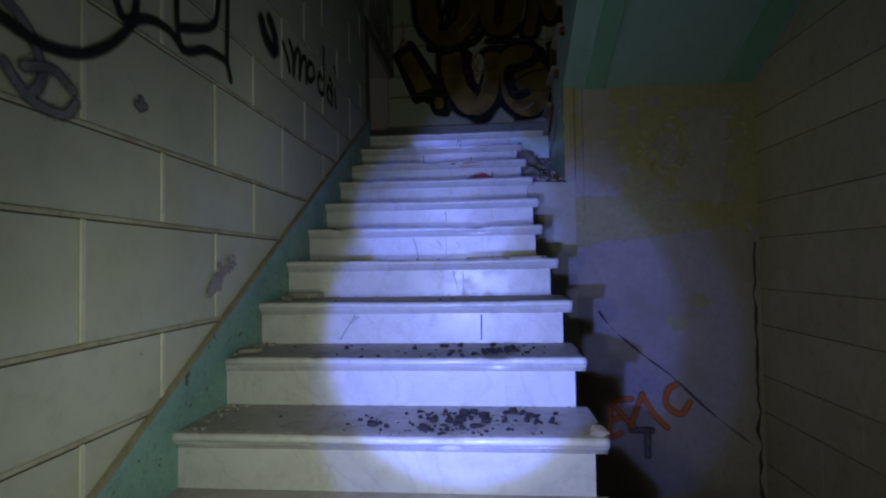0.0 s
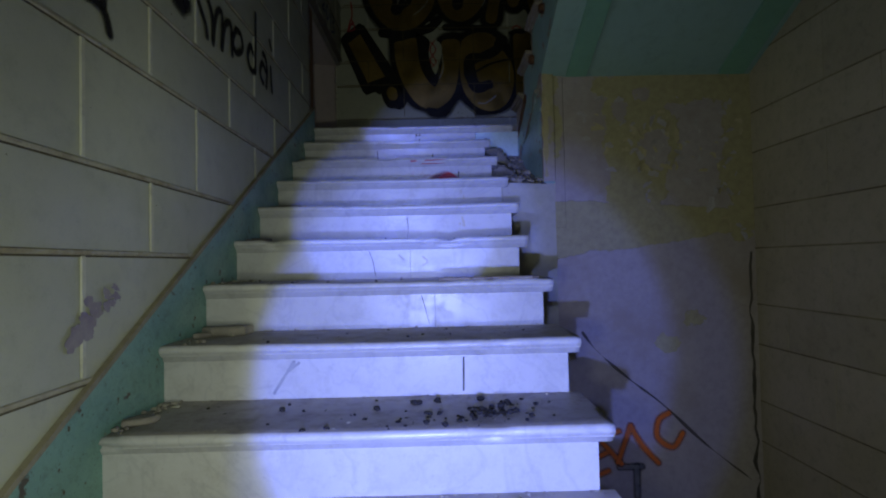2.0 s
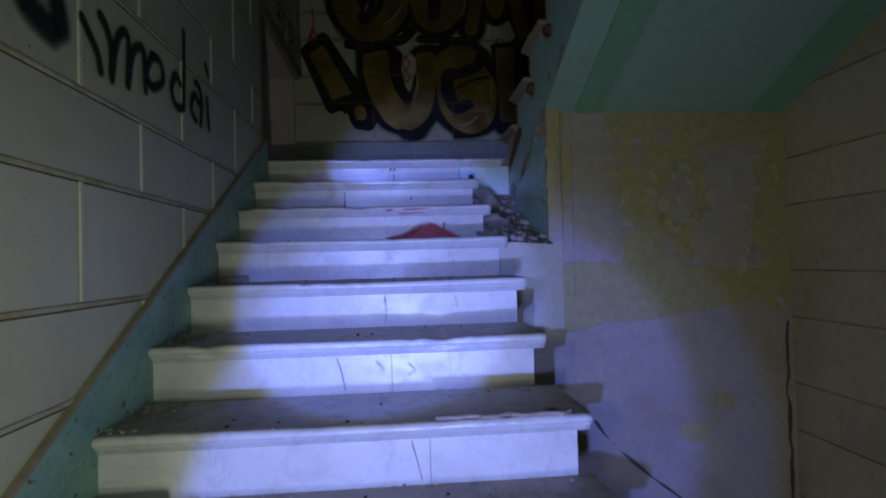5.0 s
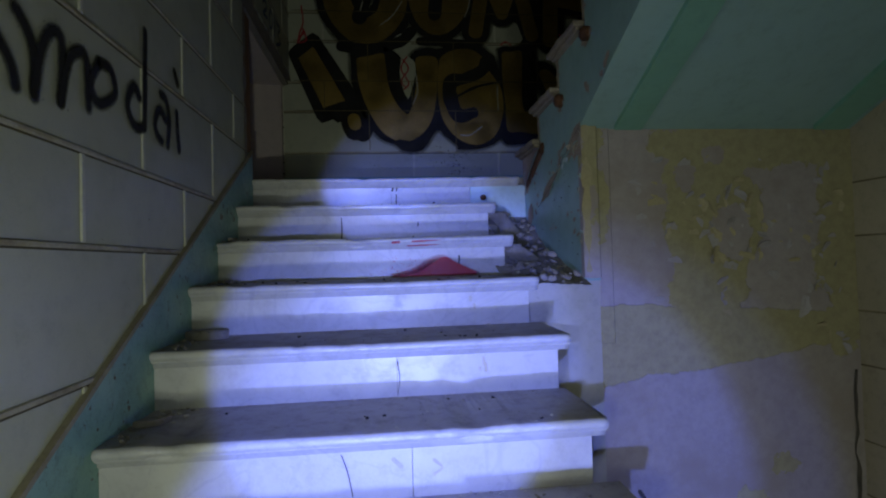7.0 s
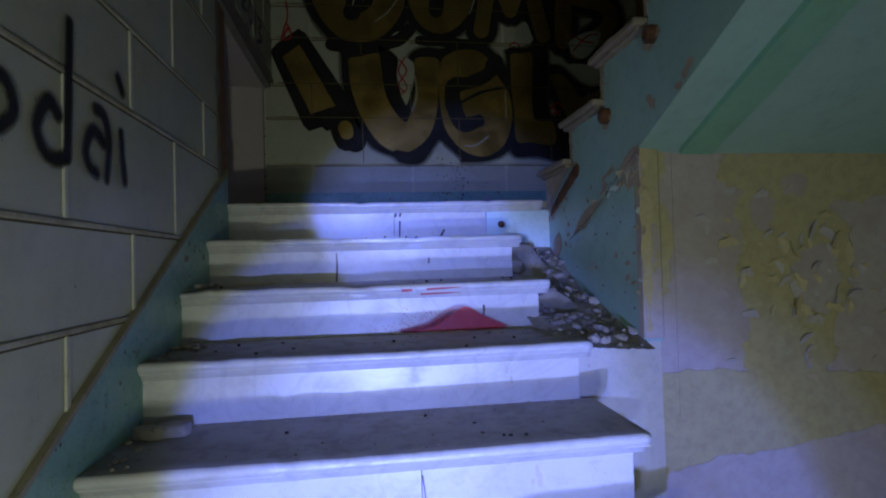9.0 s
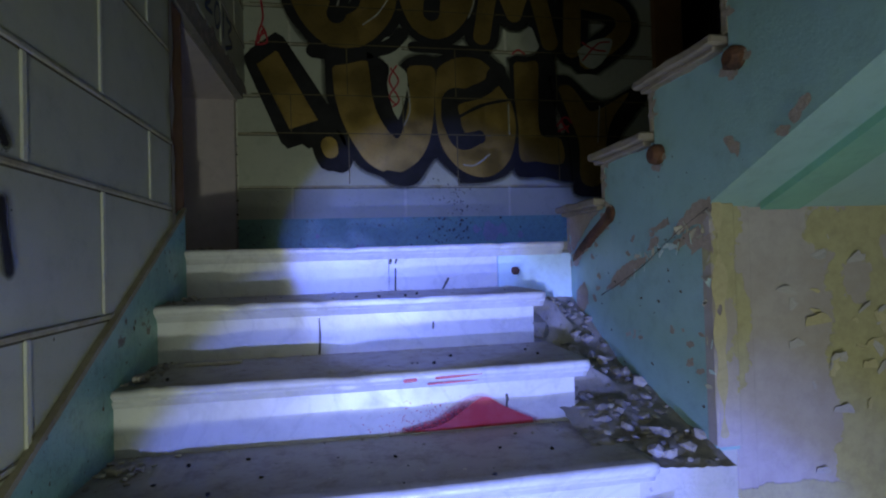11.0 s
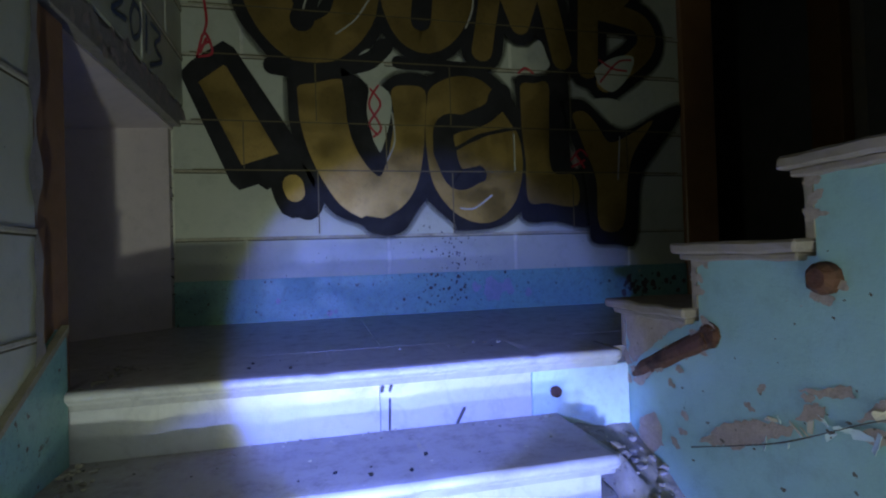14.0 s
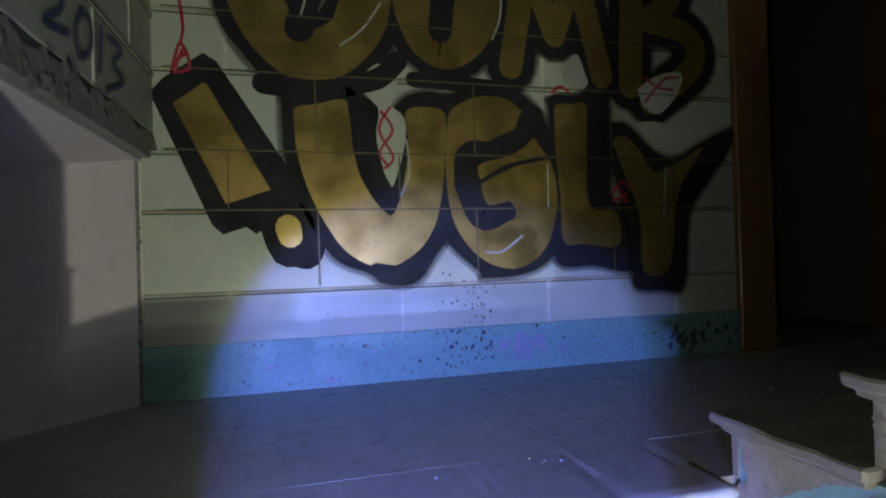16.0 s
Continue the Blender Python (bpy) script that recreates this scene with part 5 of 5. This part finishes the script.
clod = tagged(part("clod", shard(0.016, 0.7, 5), SOIL), "dark earthy clod lying on a dusty step", "clod", group="clods on the steps")
clod.location = (-0.02, nose_y(3) + 0.15, step_z(3) - 0.004)
r = random.Random(77)
for i in range(19):
    copy_thing(clod, Matrix.Translation((r.gauss(-0.08, 0.14), nose_y(3) + r.uniform(0.06, 0.28), step_z(3) - 0.005)) @ pose(0, 0, 0, 0, 0, r.uniform(0, 360)) @ Matrix.Scale(r.uniform(0.6, 1.25), 4))
for x, y in ((-0.2, 0.26), (-0.13, 0.28), (0.09, 0.24), (0.01, 0.28), (-0.31, 0.2)):
    copy_thing(clod, Matrix.Translation((x, nose_y(4) + y, step_z(4) - 0.004)) @ pose(0, 0, 0, 0, 0, x * 900) @ Matrix.Scale(0.75, 4))


def slab_shard(name, size, thick, seed, mat, label):
    """A broken flat piece with an uneven outline and worn edges."""
    r = random.Random(seed)
    n = 13
    pts = [(size[0] * 0.5 * math.cos(6.283 * i / n) * r.uniform(0.6, 1.15), size[1] * 0.5 * math.sin(6.283 * i / n) * r.uniform(0.6, 1.15)) for i in range(n)]
    b = prism(pts, 0.0, thick, "z")
    bmesh.ops.bevel(b, geom=list(b.edges), offset=thick * 0.25, segments=1, affect="EDGES", clamp_overlap=True)
    return tagged(part(name, b, mat), label, "broken piece", group="broken pieces on the steps")


for (x, y, k, turn), size, seed in (((-0.90, 0.255, 5, 12), (0.20, 0.085), 1), ((-0.975, 0.20, 5, 50), (0.08, 0.05), 2), ((-0.93, 0.26, 8, 8), (0.17, 0.07), 3), ((-0.98, 0.12, 4, 40), (0.12, 0.06), 4),
                                    ((-0.97, 0.20, 7, 30), (0.10, 0.05), 6), ((-0.985, 0.1, 10, 70), (0.07, 0.04), 7), ((-0.97, 0.25, 9, 30), (0.09, 0.05), 8)):
    slab_shard("plaster_piece", size, 0.034 if size[0] > 0.15 else 0.018, seed, RUBBLE, "broken grey plaster piece on the step").matrix_world = pose(x, nose_y(k) + y, step_z(k) - 0.001, 0, 0, turn)
for x, seed, size in ((0.05, 21, (0.16, 0.06)), (0.17, 22, (0.15, 0.07)), (-0.06, 23, (0.12, 0.05)), (0.245, 24, (0.08, 0.06))):
    slab_shard("mortar_patch", size, 0.012, seed, OLD_MARBLE, "crumbling pale mortar patch on a step edge").matrix_world = pose(x, nose_y(6) + 0.035, step_z(6) - 0.004, 0, 0, 6)
stick = tagged(part("wood_strip", box(-0.085, 0.085, -0.008, 0.008, 0, 0.010, 0.002), FLAKE), "pale flat strip of wood on the step", "strip")
stick.matrix_world = pose(-0.84, nose_y(10) + 0.275, step_z(10), 0, 0, 3)
lump = tagged(part("stone_lump", shard(0.030, 0.8, 9), OLD_MARBLE), "broken pale marble corner on the step end", "stone")
lump.matrix_world = pose(0.318, nose_y(3) + 0.035, step_z(3) - 0.012, 10, 20, 30)
lump = tagged(part("stone_lump", shard(0.06, 0.9, 12), RUBBLE), "rough mortar lump at the broken step end", "stone")
lump.matrix_world = pose(0.26, nose_y(11) + 0.09, step_z(10) - 0.01, 0, 0, 30)

edge_line = [(4.432 + 0.02 * noise.noise((u * 5, 3, 0)), u) for u in [LAND + 0.08 + 0.035 * i for i in range(27)]]
tagged(part("broken_edge", ribbon(edge_line, 0.035, 0.0072, on_left, wobble=0.9, smooth=False), CONCRETE), "ragged plaster edge beside the niche", "paint scar", kind="stuff")
lint = [(4.47 + 0.05 * i, 3.45 + 0.03 * noise.noise((i * 0.7, 8, 0))) for i in range(28)]
tagged(part("broken_edge", ribbon(lint, 0.07, 0.004, on_left, wobble=0.8, smooth=False), CONCRETE), "broken grey mortar edge over the niche", "paint scar", kind="stuff")
chips("niche_chips", on_left, [(random.uniform(4.5, 5.8), 3.44 + random.gauss(0, 0.025), random.uniform(0.008, 0.03)) for _ in range(40)], SCAR, "bare plaster chips over the niche", 12, 0.0075)
chips("niche_chips", lambda a, u, lift: (a, 5.77 + a * 0.0 - lift, u), [(-1.085, random.uniform(LAND + 0.1, 3.3), random.uniform(0.004, 0.01)) for _ in range(9)], DARK_CHIP, "small dark chips beside the niche", 13, 0.002)

# ---- landing slabs ----
landing = [o for o in bpy.data.objects if o.name == "landing_floor"][0]
xs = [-1.9, -1.30, -0.70, -0.22, 0.32, 0.92, 1.52, 2.12, 2.72, 3.2]
ys = [nose_y(12) + 0.332, nose_y(12) + 0.335 + 0.30, 5.34, END - 0.014]
for i, (a, c) in enumerate(zip(xs, xs[1:])):
    for j, (d, e) in enumerate(zip(ys, ys[1:])):
        part("floor_slab", box(a + 0.0006, c - 0.0006, d + 0.0006, e - 0.0006, LAND - 0.005, LAND + 0.0006 * noise.noise((i, j, 0))), LANDING, landing)
structure(part("landing_bay_edge", box(0.489, 3.2, nose_y(12) + 0.06, nose_y(12) + 0.331, LAND - 0.033, LAND - 0.001), LANDING), "marble landing edge beside the return flight", "floor")
structure(part("niche_sill", box(-1.9, LEFT - 0.0, 4.3, nose_y(12) + 0.331, LAND - 0.1, LAND - 0.002), LANDING), "marble floor inside the niche", "floor")

# ---- blocks, nearest pieces last ----
block_wall(wall_left, "y", LEFT, 1, -2.99, 4.44, FLOOR, TOP - 0.02, 1.26, 0.66, 0.0, CREAM, JOINT, True, BED_JOINT)
upper_left = [o for o in bpy.data.objects if o.name == "wall_left_upper"][0]
block_wall(upper_left, "y", LEFT, 1, 4.46, END, 3.50, TOP - 0.02, 1.26, 0.66, 0.0, CREAM, JOINT, True, BED_JOINT)
block_wall(wall_end, "x", END, -1, LEFT - 0.05, 1.745, LAND + 0.19, TOP - 0.02, 0.30, 0.71, 0.03, CREAM, JOINT, True, BED_JOINT)
block_wall(wall_right, "y", RIGHT, -1, -2.99, 4.55, FLOOR, TOP - 0.02, 1.1, 0.66, 0.0, OLIVE, OLIVE_JOINT, False, OLIVE_JOINT, 0.001, 0.004)
